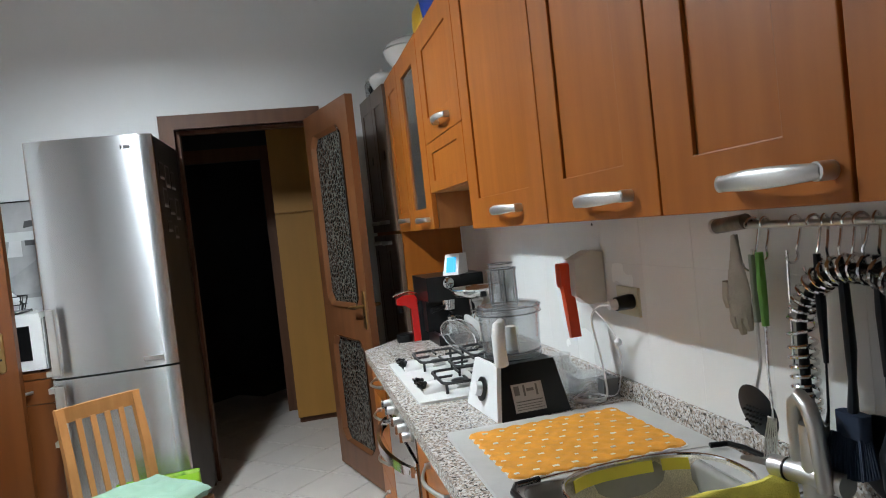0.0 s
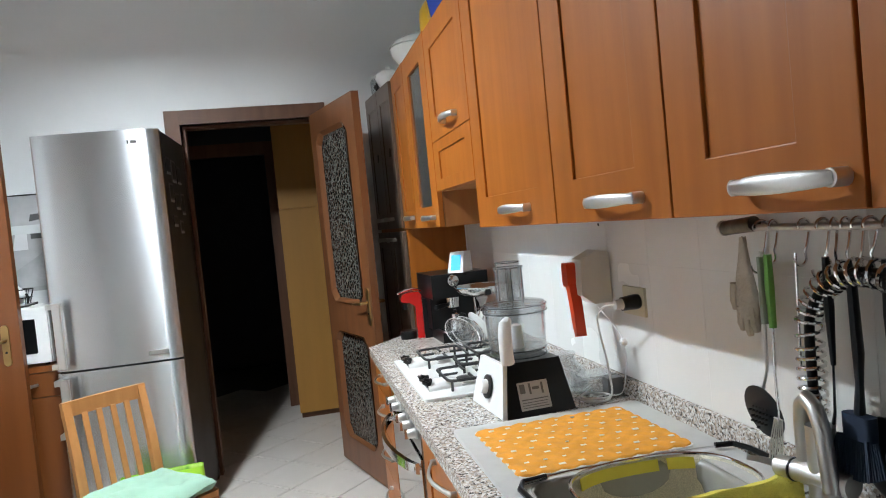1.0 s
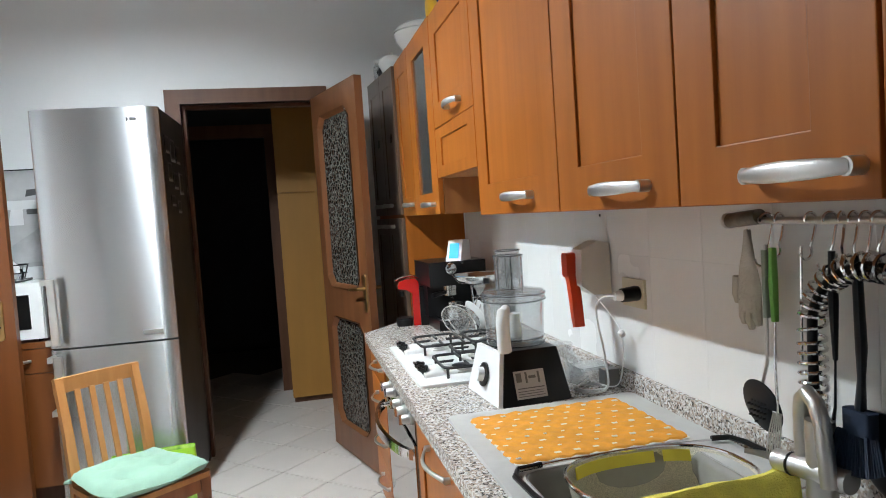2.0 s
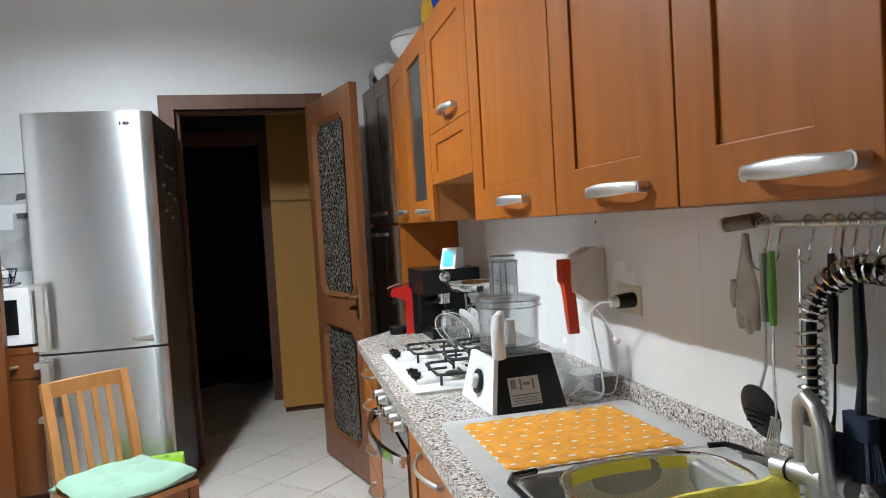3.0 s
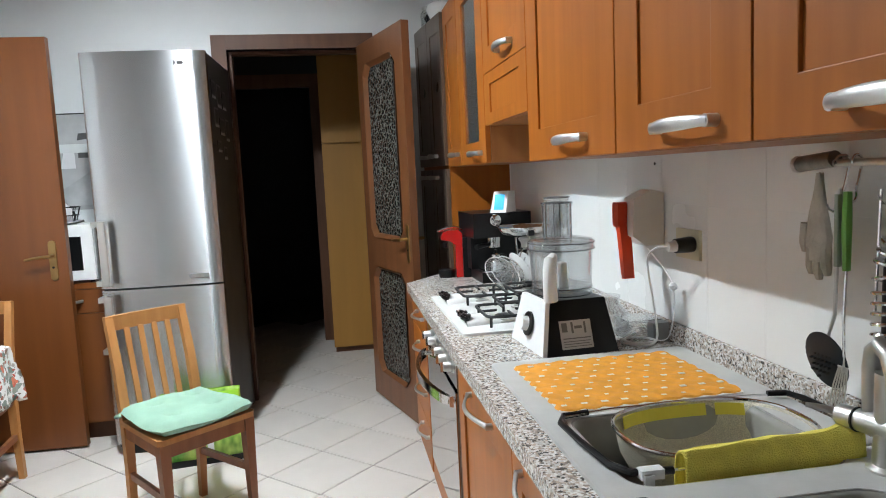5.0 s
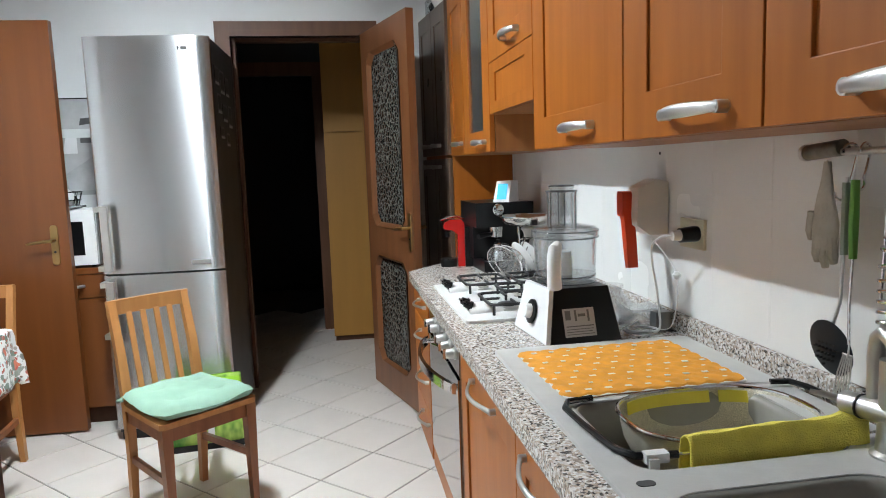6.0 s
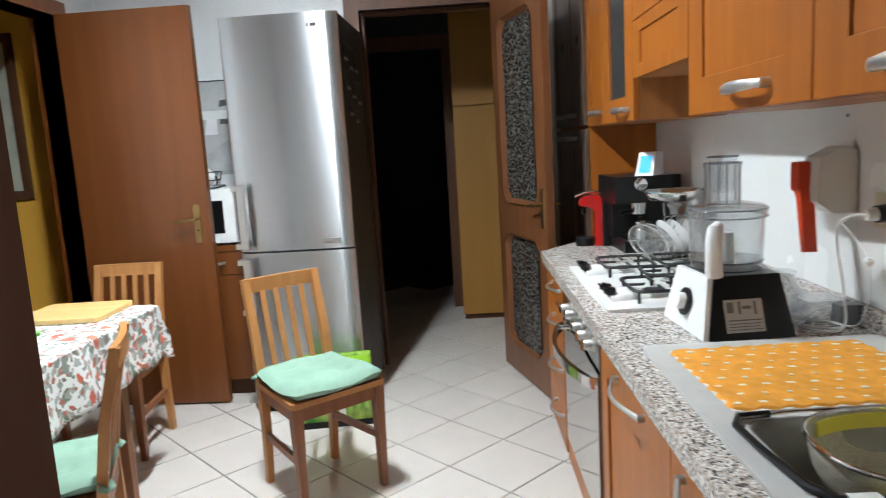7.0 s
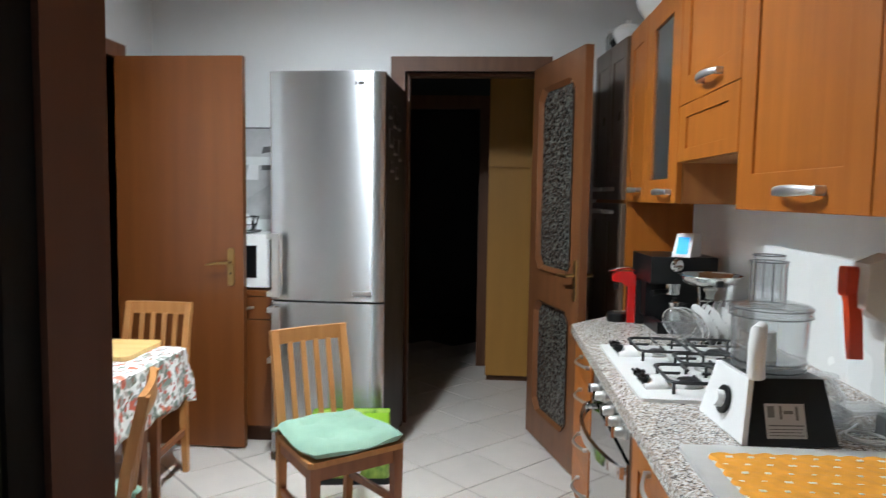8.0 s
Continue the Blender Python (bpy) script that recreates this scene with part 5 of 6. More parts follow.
# ---- gas hob ----
HX0, HX1, HY0, HY1 = -0.595, -0.105, 2.645, 3.36
hob = thing("gas_hob", "white enamelled gas hob with black pan supports", "hob", pose(0, 0, TOP_Z + 0.001))
part("plate", prism(round_rect(HX0, HX1, HY0, HY1, 0.018), 0, 0.009), ENAMEL, hob, bevel=0.003)
for y in (2.80, 3.21):
    bm = bmesh.new()
    rings = []
    for k in range(9):
        u = k / 8
        x = HX0 + 0.035 + 0.17 * u
        hh = 0.034 * (math.sin(math.pi * min(1, 0.28 + u * 0.72)) ** 1.2) * (1 - 0.2 * u)
        ww = 0.062 * (1 - 0.45 * u)
        rings.append([bm.verts.new((x, y + ww * math.cos(a), 0.008 + max(0.0005, hh * math.sin(a)))) for a in (math.pi * j / 10 for j in range(11))])
    for a, b in zip(rings, rings[1:]):
        for k in range(10):
            bm.faces.new((a[k], a[k + 1], b[k + 1], b[k]))
    bm.faces.new(rings[0])
    part("knob_mound", bm, ENAMEL, hob, smooth=True)
    for s in (-0.028, 0.028):
        k = part("knob", lathe([(0, 0), (0.017, 0), (0.018, 0.006), (0.014, 0.01), (0.012, 0.026), (0, 0.028)], 16), BLACK, hob, smooth=True)
        k.matrix_basis = pose(HX0 + 0.045, y + s, 0.03, ry=-62)
        part("grip", box(-0.0035, 0.0035, -0.017, 0.017, 0.01, 0.033), BLACK, k, bevel=0.002)
for x, y, r in ((-0.42, 2.80, 0.036), (-0.42, 3.2, 0.028), (-0.2, 2.80, 0.03), (-0.2, 3.2, 0.045), (-0.3, 3.0, 0.03)):
    b = part("burner", lathe([(0, 0.008), (r + 0.012, 0.008), (r + 0.01, 0.014), (r, 0.016), (r, 0.022), (0, 0.022)], 24, (x, y, 0)), SATIN, hob, smooth=True)
    part("burner_cap", lathe([(r - 0.004, 0.0225), (r - 0.004, 0.028), (r - 0.01, 0.031), (0, 0.032)], 24, (x, y, 0)), IRON, b, smooth=True)


def grate(x0, x1, y0, y1):
    h = 0.046
    loop = [(x, y, h) for x, y in round_rect(x0, x1, y0, y1, 0.03, 4)]
    g = part("pan_support", tube(loop + loop[:1], 0.0055, n=6), IRON, hob, "black cast pan support", smooth=True)
    cx, cy = (x0 + x1) / 2, (y0 + y1) / 2
    for a, b in (((x0, cy), (cx - 0.035, cy)), ((x1, cy), (cx + 0.035, cy)), ((cx, y0), (cx, cy - 0.035)), ((cx, y1), (cx, cy + 0.035))):
        part("finger", tube([(*a, h), (*b, h), (b[0], b[1], h + 0.004)], 0.005, n=6), IRON, g, smooth=True)
    for x in (x0 + 0.012, x1 - 0.012):
        for y in (y0 + 0.012, y1 - 0.012):
            part("foot", tube([(x, y, h), (x, y, 0.0095)], 0.005, n=6), IRON, g)


grate(-0.5, -0.325, 2.69, 2.91)
grate(-0.5, -0.325, 3.09, 3.32)
grate(-0.295, -0.12, 2.69, 2.91)
grate(-0.295, -0.12, 3.09, 3.32)
grate(-0.40, -0.21, 2.925, 3.075)

# ---- coffee machines and what stands round them ----
cm = thing("espresso_machine", "black espresso machine with a chrome filter holder", "coffee machine", pose(-0.2, 3.80, TOP_Z + 0.001, rz=2))
part("body", box(-0.13, 0.135, 0.0, 0.2, 0.05, 0.30), BLACK, cm, bevel=0.012)
part("head", box(-0.142, 0.14, -0.12, 0.2, 0.21, 0.325), BLACK, cm, "glossy black head", bevel=0.014)
part("drip_tray", box(-0.115, 0.115, -0.15, 0.2, 0.0, 0.05), BLACK, cm, bevel=0.008)
part("tray_grille", box(-0.1, 0.1, -0.14, -0.01, 0.0495, 0.054), CHROME, cm)
k = part("dial", lathe([(0, 0), (0.03, 0), (0.027, 0.024), (0.018, 0.029), (0, 0.029)], 20), CHROME, cm, "chrome steam knob", smooth=True)
k.matrix_basis = pose(-0.04, -0.12, 0.292, rx=90)
part("group_head", lathe([(0, 0.185), (0.034, 0.185), (0.036, 0.212), (0, 0.212)], 24, (-0.03, -0.055, 0)), CHROME, cm, smooth=True)
part("filter_holder", lathe([(0, 0.15), (0.02, 0.15), (0.032, 0.158), (0.033, 0.184), (0, 0.184)], 24, (-0.03, -0.055, 0)), CHROME, cm, smooth=True)
part("filter_handle", tube([(-0.06, -0.065, 0.172), (-0.09, -0.085, 0.172), (-0.13, -0.11, 0.168)], [0.009, 0.011, 0.012], n=10), BLACK, cm, smooth=True)
part("steam_pipe", tube([(0.05, -0.09, 0.25), (0.06, -0.12, 0.22), (0.062, -0.13, 0.14), (0.058, -0.14, 0.1)], 0.005, n=8), CHROME, cm, smooth=True)
jug = thing("milk_jug", "small steel moka pot on the drip tray", "pot", pose(-0.225, 3.72, TOP_Z + 0.055))
part("body", lathe([(0, 0), (0.026, 0), (0.022, 0.035), (0.019, 0.04), (0.025, 0.072), (0.02, 0.078), (0, 0.082)], 10), CHROME, jug)
part("lid_knob", lathe([(0, 0.08), (0.006, 0.08), (0.007, 0.092), (0, 0.095)], 10), BLACK, jug, smooth=True)
part("handle", tube([(0.022, -0.005, 0.07), (0.045, -0.012, 0.066), (0.045, -0.012, 0.03)], 0.005, n=8), BLACK, jug, smooth=True)
RED = mat("red_gloss_plastic", (0.5, 0.012, 0.01), 0.25, var=0.08, bump=0.0)
rm = thing("capsule_machine", "slim red and black capsule coffee machine", "coffee machine", pose(-0.385, 3.93, TOP_Z + 0.001, rz=-6))
part("column", box(0.0, 0.035, -0.034, 0.05, 0, 0.2), RED, rm, "glossy red column", bevel=0.008)
part("head", prism([(-0.068, 0.19), (-0.07, 0.205), (-0.06, 0.225), (-0.035, 0.236), (0.02, 0.236), (0.035, 0.22), (0.035, 0.165), (0.0, 0.165), (-0.03, 0.185)], -0.038, 0.038, None, "y"), RED, rm, "glossy red head", bevel=0.006)
part("back", box(0.035, 0.13, -0.05, 0.06, 0, 0.2), BLACK, rm, bevel=0.01)
part("drip_cup", lathe([(0, 0), (0.042, 0), (0.044, 0.035), (0.04, 0.04), (0, 0.04)], 22, (-0.045, 0, 0)), BLACK, rm, smooth=True)
part("spout", tube([(-0.05, 0, 0.175), (-0.05, 0, 0.15)], 0.012, n=12), BLACK, rm, smooth=True)
part("lever", tube([(0.05, 0.0, 0.235), (0.0, 0, 0.252), (-0.04, 0, 0.246), (-0.085, 0, 0.232)], 0.006, n=8), CHROME, rm, smooth=True)

SCREEN = bpy.data.materials.new("lit_blue_screen")
SCREEN.use_nodes = True
sb = SCREEN.node_tree.nodes["Principled BSDF"]
sb.inputs["Base Color"].default_value = (0.02, 0.3, 0.6, 1)
sb.inputs["Emission Color"].default_value = (0.01, 0.42, 0.95, 1)
sb.inputs["Emission Strength"].default_value = 0.75
ws = thing("digital_clock", "small white digital clock with a lit blue screen", "clock", pose(-0.205, 3.69, TOP_Z + 0.327, rx=0, rz=-38))
part("case", hull_box(-0.04, 0.04, -0.02, 0.10, 0, -0.032, 0.042, 0.012, 0.09, 0.098), WHITE_PLASTIC, ws, bevel=0.008)
sc = part("screen", box(-0.024, 0.024, -0.0015, 0.0012, 0.014, 0.088), SCREEN, ws, "glowing blue screen")
sc.matrix_basis = pose(0.002, -0.0215, 0.0, rx=-18)

gb = thing("steel_bowl", "shallow steel bowl on a dark stand beside the coffee machine", "bowl", pose(-0.143, 3.50, TOP_Z + 0.226))
part("bowl", lathe([(0, 0.0), (0.06, 0.001), (0.095, 0.012), (0.113, 0.03), (0.122, 0.044), (0.119, 0.045), (0.109, 0.032), (0.09, 0.015), (0.058, 0.004), (0, 0.003)], 36), CHROME, gb, "polished steel bowl", smooth=True)
o = [(0.122 * math.cos(2 * math.pi * k / 32), 0.122 * math.sin(2 * math.pi * k / 32), 0.045) for k in range(33)]
part("band", tube(o, 0.0035, n=8, caps=False), CHROME, gb, smooth=True)
part("catch", box(-0.012, 0.012, -0.118, -0.095, 0.012, 0.034), BLACK, gb, "black catch", bevel=0.004)
part("neck", lathe([(0.02, 0.001), (0.028, -0.012), (0.016, -0.03), (0.014, -0.05), (0, -0.05)], 18), SATIN, gb, smooth=True)
part("stand", tube([(0, 0.01, -0.05), (0, 0.01, -0.216)], [0.018, 0.024], n=14), BLACK, gb, smooth=True)
part("foot", lathe([(0, -0.2245), (0.055, -0.2245), (0.053, -0.217), (0.02, -0.21), (0, -0.21)], 24, (0, 0.01, 0)), BLACK, gb, smooth=True)

rk = thing("plate_rack", "steel wire rack holding pale plates and a glass lid", "rack", pose(-0.235, 3.40, TOP_Z + 0.001, rz=12))
for k in range(7):
    x = -0.02 + k * 0.029
    part("wire", tube([(x, 0.0, 0.005), (x + 0.05, 0.012, 0.1), (x + 0.088, 0.02, 0.172), (x + 0.098, 0.024, 0.176), (x + 0.1, 0.06, 0.17)], 0.0028, n=6), CHROME, rk, smooth=True)
for p, q in (((-0.04, 0.0, 0.004), (0.18, 0.0, 0.004)), ((-0.04, 0.07, 0.004), (0.18, 0.07, 0.004)), ((0.06, 0.058, 0.17), (0.28, 0.058, 0.17)), ((-0.04, 0.0, 0.004), (-0.04, 0.07, 0.004)), ((0.18, 0.0, 0.004), (0.18, 0.07, 0.004))):
    part("rail", tube([p, q], 0.003, n=6), CHROME, rk, smooth=True)
for k in range(3):
    x = 0.02 + k * 0.045
    g = thing("dinner_plate", "pale dinner plate standing in the wire rack", "plate", rk.matrix_basis @ pose(x + 0.035, 0.035, 0.084, ry=62), group="plates in the rack")
    part("disc", lathe([(0, 0.0), (0.045, 0.0), (0.058, 0.006), (0.08, 0.011), (0.081, 0.013), (0.057, 0.009), (0.044, 0.004), (0, 0.004)], 28), ENAMEL, g, smooth=True)
for k, (x, y, tl, r) in enumerate(((-0.04, -0.07, 62, 0.086), (-0.012, -0.055, 64, 0.083))):
    g = thing("pot_lid", "round glass pot lid with a steel rim leaning on the rack", "lid", pose(-0.235 + x, 3.47 + y, TOP_Z + 0.08, rx=0, ry=tl, rz=40), group="glass lids")
    part("disc", lathe([(0, 0.014), (r * 0.6, 0.011), (r, 0.0), (r, 0.003), (r * 0.6, 0.014), (0, 0.017)], 28), CLEAR_PLASTIC, g, smooth=True)
    o = [(r * math.cos(2 * math.pi * q / 28), r * math.sin(2 * math.pi * q / 28), 0.001) for q in range(29)]
    part("rim", tube(o, 0.003, n=6, caps=False), CHROME, g, smooth=True)

# ---- wall: socket, hand blender on its holder, cable ----
IVORY = mat("ivory_plastic", (0.62, 0.58, 0.42), 0.4, var=0.05, bump=0.01)
so_ = thing("wall_socket", "ivory wall socket with a black plug in it", "socket", pose(-0.006, 2.30, 1.145))
part("plate", box(-0.009, 0.0, -0.064, 0.062, -0.041, 0.041), IVORY, so_, bevel=0.003)
part("plug", tube([(-0.009, -0.03, 0.002), (-0.02, -0.03, 0.002), (-0.06, -0.03, 0.0)], [0.021, 0.0225, 0.02], n=16), BLACK, so_, "black plug", smooth=True)
part("plug_tip", tube([(-0.06, -0.03, 0.0), (-0.082, -0.03, -0.001)], [0.016, 0.013], n=14), WHITE_PLASTIC, so_, smooth=True)
ORANGE = mat("orange_red_plastic", (0.62, 0.055, 0.012), 0.35, var=0.06, bump=0.01)
CREAM = mat("cream_plastic", (0.66, 0.64, 0.58), 0.35, var=0.06, bump=0.01)
hb = thing("electric_knife", "white and orange electric slicer hung on the wall", "kitchen appliance", pose(0, 2.49, 1.13))
part("holder", prism([(-0.012, 0.0), (-0.012, 0.155), (-0.05, 0.165), (-0.105, 0.14), (-0.11, 0.03), (-0.07, 0.0)], -0.05, 0.022, None, "y"), CREAM, hb, smooth=True, bevel=0.016)
og = part("grip", prism([(0.078, 0.122), (0.103, 0.118), (0.096, 0.06), (0.084, 0.04), (0.06, -0.07), (0.05, -0.1), (0.032, -0.097), (0.046, 0.0), (0.062, 0.06)], -0.132, -0.1, None, "x"), ORANGE, hb, "orange grip", bevel=0.007)
og.location = (0, -0.068, 0)
part("grip_head", prism(round_rect(0.062, 0.105, 0.055, 0.13, 0.012, 3), -0.136, -0.094, None, "x"), ORANGE, hb, "orange grip head", bevel=0.005).location = (0, -0.068, 0)
cab = [(-0.085, 2.27, 1.144), (-0.105, 2.30, 1.14), (-0.11, 2.345, 1.11), (-0.10, 2.36, 1.05), (-0.085, 2.365, 0.98), (-0.08, 2.36, 0.92), (-0.085, 2.345, 0.875), (-0.11, 2.34, 0.857), (-0.155, 2.37, 0.856), (-0.165, 2.41, 0.856), (-0.13, 2.44, 0.857), (-0.085, 2.42, 0.858), (-0.075, 2.38, 0.86), (-0.10, 2.35, 0.862), (-0.15, 2.36, 0.862), (-0.16, 2.40, 0.862), (-0.12, 2.45, 0.86), (-0.08, 2.50, 0.856)]


def smooth_path(p, n=5):
    p = [Vector(q) for q in p]
    out = []
    for i in range(len(p) - 1):
        a, b, c, d = p[max(i - 1, 0)], p[i], p[i + 1], p[min(i + 2, len(p) - 1)]
        for k in range(n):
            t = k / n
            out.append(0.5 * (2 * b + (c - a) * t + (2 * a - 5 * b + 4 * c - d) * t * t + (3 * b - a - 3 * c + d) * t ** 3))
    return out + [p[-1]]


nl = thing("nail_hole", "small dark hole in the tiles under the cabinets", "hole", pose(-0.0072, 2.503, 1.370))
part("rim", lathe([(0, 0), (0.005, 0), (0.0045, 0.0015), (0.002, 0.0018), (0, 0.0008)], 10), BLACK, nl, smooth=True).matrix_basis = pose(0, 0, 0, ry=-90)
tagged(part("power_cable", tube(smooth_path(cab), 0.0032, n=7), WHITE_PLASTIC, smooth=True), "white power cable looping from the socket to the worktop", "cable")
tagged(part("power_cable", tube(smooth_path([(-0.06, 2.45, 1.12), (-0.05, 2.39, 1.08), (-0.04, 2.35, 1.04), (-0.035, 2.34, 1.0), (-0.04, 2.33, 0.95), (-0.05, 2.35, 0.87), (-0.08, 2.40, 0.857)]), 0.0018, n=7), WHITE_PLASTIC, smooth=True), "thin white cable tied in a knot below the slicer", "cable")
part("knot", lathe([(0, -0.012), (0.01, -0.006), (0.012, 0.004), (0.006, 0.013), (0, 0.014)], 10, (-0.036, 2.342, 1.02)), WHITE_PLASTIC, bpy.data.objects["power_cable.001"], smooth=True)
jar = thing("glass_jar", "clear lidded glass jar by the wall", "jar", pose(-0.135, 2.58, TOP_Z + 0.001))
part("body", lathe([(0, 0.002), (0.07, 0.0), (0.076, 0.01), (0.07, 0.05), (0.04, 0.085), (0.035, 0.10), (0.033, 0.10), (0.038, 0.083), (0.066, 0.05), (0.072, 0.012), (0, 0.006)], 28), CLEAR_PLASTIC, jar, smooth=True)
part("lid", lathe([(0.036, 0.10), (0.04, 0.104), (0.04, 0.112), (0, 0.115)], 24), CLEAR_PLASTIC, jar, smooth=True)
bx = thing("plastic_box", "clear plastic food box by the wall", "box", pose(-0.085, 2.47, TOP_Z + 0.001, rz=3))
part("body", box(-0.05, 0.05, -0.045, 0.045, 0, 0.05), CLEAR_PLASTIC, bx, bevel=0.008)
part("lid", box(-0.053, 0.053, -0.048, 0.048, 0.051, 0.06), CLEAR_PLASTIC, bx, bevel=0.004)
dk = thing("power_adapter", "grey power adapter standing by the upstand", "adapter", pose(-0.05, 2.41, TOP_Z + 0.001))
part("body", box(-0.024, 0.024, -0.02, 0.02, 0, 0.055), mat("mid_grey_plastic", (0.22, 0.22, 0.22), 0.4), dk, bevel=0.006)

# ---- on top of the wall units ----
POT_BLUE = mat("blue_enamel", (0.02, 0.06, 0.36), 0.25, var=0.08, bump=0.0)
bp = thing("stock_pot", "blue bucket-shaped pot on the wall cabinets", "pot", pose(-0.19, 3.32, 2.2315))
part("body", lathe([(0, 0), (0.095, 0), (0.135, 0.255), (0.142, 0.26), (0.136, 0.265), (0.129, 0.255), (0.09, 0.006), (0, 0.006)], 32), POT_BLUE, bp, smooth=True)
part("handle", tube([(-0.13, -0.03, 0.25), (-0.16, -0.02, 0.265), (-0.16, 0.02, 0.265), (-0.13, 0.03, 0.25)], 0.008, n=8), BLACK, bp, smooth=True)
part("lid_knob", lathe([(0, 0.255), (0.03, 0.255), (0.035, 0.272), (0.02, 0.285), (0, 0.287)], 18, (-0.05, -0.115, 0)), BLACK, bp, smooth=True)
YEL = mat("yellow_film", (0.72, 0.42, 0.02), 0.3, var=0.1, bump=0.1, bscale=20)


def lumpy(rx, ry, rz, seed, amp=0.15, n=20):
    prof = [(math.sin(math.pi * k / 12), (1 - math.cos(math.pi * k / 12)) / 2) for k in range(13)]
    bm = lathe([(a, b) for a, b in prof], n)
    for v in bm.verts:
        k = 1 + amp * noise.noise(v.co * 3 + Vector((seed, 0, 0)))
        v.co = Vector((v.co.x * rx * k, v.co.y * ry * k, v.co.z * rz))
    return bm


by = thing("food_bag", "yellow and white plastic bag on the wall cabinets", "bag", pose(-0.2, 3.66, 2.2315))
part("bag", lumpy(0.075, 0.1, 0.25, 2), YEL, by, smooth=True)
part("white_band", lumpy(0.078, 0.093, 0.11, 2), WHITE_PLASTIC, by, "white lower part", smooth=True)
tu = thing("tureen", "large white porcelain tureen on the wall cabinets", "tureen", pose(-0.19, 4.12, 2.2365))
part("body", lathe([(0, 0), (0.08, 0), (0.09, 0.01), (0.15, 0.09), (0.16, 0.13), (0.155, 0.135), (0, 0.135)], 32), ENAMEL, tu, smooth=True)
part("lid", lathe([(0.162, 0.136), (0.145, 0.16), (0.09, 0.19), (0.02, 0.197), (0, 0.198)], 32), ENAMEL, tu, smooth=True)
part("lid_knob", lathe([(0.012, 0.196), (0.01, 0.205), (0.018, 0.218), (0, 0.224)], 14), ENAMEL, tu, smooth=True)
cp = thing("sugar_bowl", "white porcelain sugar bowl on the wall cabinets", "bowl", pose(-0.31, 4.52, 2.2365))
part("body", lathe([(0, 0), (0.05, 0), (0.08, 0.06), (0.075, 0.085), (0.05, 0.105), (0.012, 0.115), (0.014, 0.13), (0, 0.135)], 24), ENAMEL, cp, smooth=True)
orn = thing("ornament", "small dark ornament on the wall cabinets", "ornament", pose(-0.35, 4.63, 2.2365))
part("body", lumpy(0.03, 0.03, 0.07, 7, 0.5), BLACK, orn, smooth=True)
gj = thing("glass_jar", "clear glass jar with a grey lid on the tall cabinet", "jar", pose(-0.345, 4.74, 2.2365))
part("body", lathe([(0, 0), (0.045, 0), (0.048, 0.09), (0.035, 0.11), (0.033, 0.11), (0.045, 0.088), (0.042, 0.004), (0, 0.004)], 22), CLEAR_PLASTIC, gj, smooth=True)
part("lid", lathe([(0.036, 0.11), (0.038, 0.112), (0.038, 0.13), (0, 0.131)], 22), SATIN, gj, smooth=True)

# ---- corner with the microwave, between the plain door and the fridge ----
bc = thing("base_cabinet", "cherry brown base cabinet under the microwave", "cabinet", pose(-2.83, 4.44, 0))
part("body", box(0, 0.64, 0.02, 0.39, 0.1, 0.845), DOOR_WOOD, bc)
part("plinth", box(0.02, 0.62, 0.06, 0.39, 0, 0.1), FRAME_WOOD, bc)
part("top", box(-0.005, 0.645, -0.005, 0.395, 0.846, 0.876), DOOR_WOOD, bc, bevel=0.004)
part("drawer", box(0.004, 0.636, 0.0, 0.02, 0.715, 0.842), DOOR_WOOD, bc, bevel=0.003)
h = part("handle", tube([(0.31, 0, 0.78), (0.33, -0.03, 0.78), (0.40, -0.035, 0.78), (0.47, -0.03, 0.78), (0.49, 0, 0.78)], 0.009, n=8), SATIN, bc, "satin handle", smooth=True)
for k in range(2):
    part("door", box(0.004 + k * 0.317, 0.319 + k * 0.317, 0.0, 0.02, 0.105, 0.71), DOOR_WOOD, bc, bevel=0.003)
mw = thing("microwave", "white microwave oven on the base cabinet", "microwave", pose(-2.80, 4.46, 0.877))
part("case", box(0, 0.54, 0.015, 0.36, 0.012, 0.31), WHITE_PLASTIC, mw, bevel=0.008)
part("door", box(0.004, 0.536, 0.0, 0.014, 0.016, 0.306), WHITE_PLASTIC, mw, bevel=0.006)
part("window", box(0.06, 0.475, -0.003, 0.002, 0.068, 0.25), BLACK, mw, "dark window", bevel=0.012)
for x in (0.04, 0.5):
    for y in (0.04, 0.33):
        part("foot", tube([(x, y, 0), (x, y, 0.013)], 0.012, n=8), BLACK, mw)
wb = thing("wire_basket", "black wire basket with kitchen odds and ends", "basket", pose(-2.47, 4.62, 1.188))
for z, r in ((0.004, 0.075), (0.05, 0.09), (0.095, 0.1)):
    o = [(r * math.cos(2 * math.pi * k / 24), r * math.sin(2 * math.pi * k / 24), z) for k in range(25)]
    part("hoop", tube(o, 0.003, n=5, caps=False), BLACK, wb, smooth=True)
for k in range(12):
    a = 2 * math.pi * k / 12
    part("wire", tube([(0.075 * math.cos(a), 0.075 * math.sin(a), 0.004), (0.1 * math.cos(a), 0.1 * math.sin(a), 0.095)], 0.0022, n=5), BLACK, wb)
pk = thing("white_packet", "white paper packet in the wire basket", "packet", pose(-2.47, 4.62, 1.192))
part("packet", lumpy(0.055, 0.05, 0.12, 4, 0.3), WHITE_PLASTIC, pk, smooth=True)
wt = thing("corkscrew", "black corkscrew lying on the microwave", "utensil", pose(-2.37, 4.52, 1.188, rz=20))
part("body", tube([(-0.06, 0, 0.012), (0.0, 0.01, 0.014), (0.05, 0, 0.02)], [0.012, 0.01, 0.006], n=8), BLACK, wt, smooth=True)
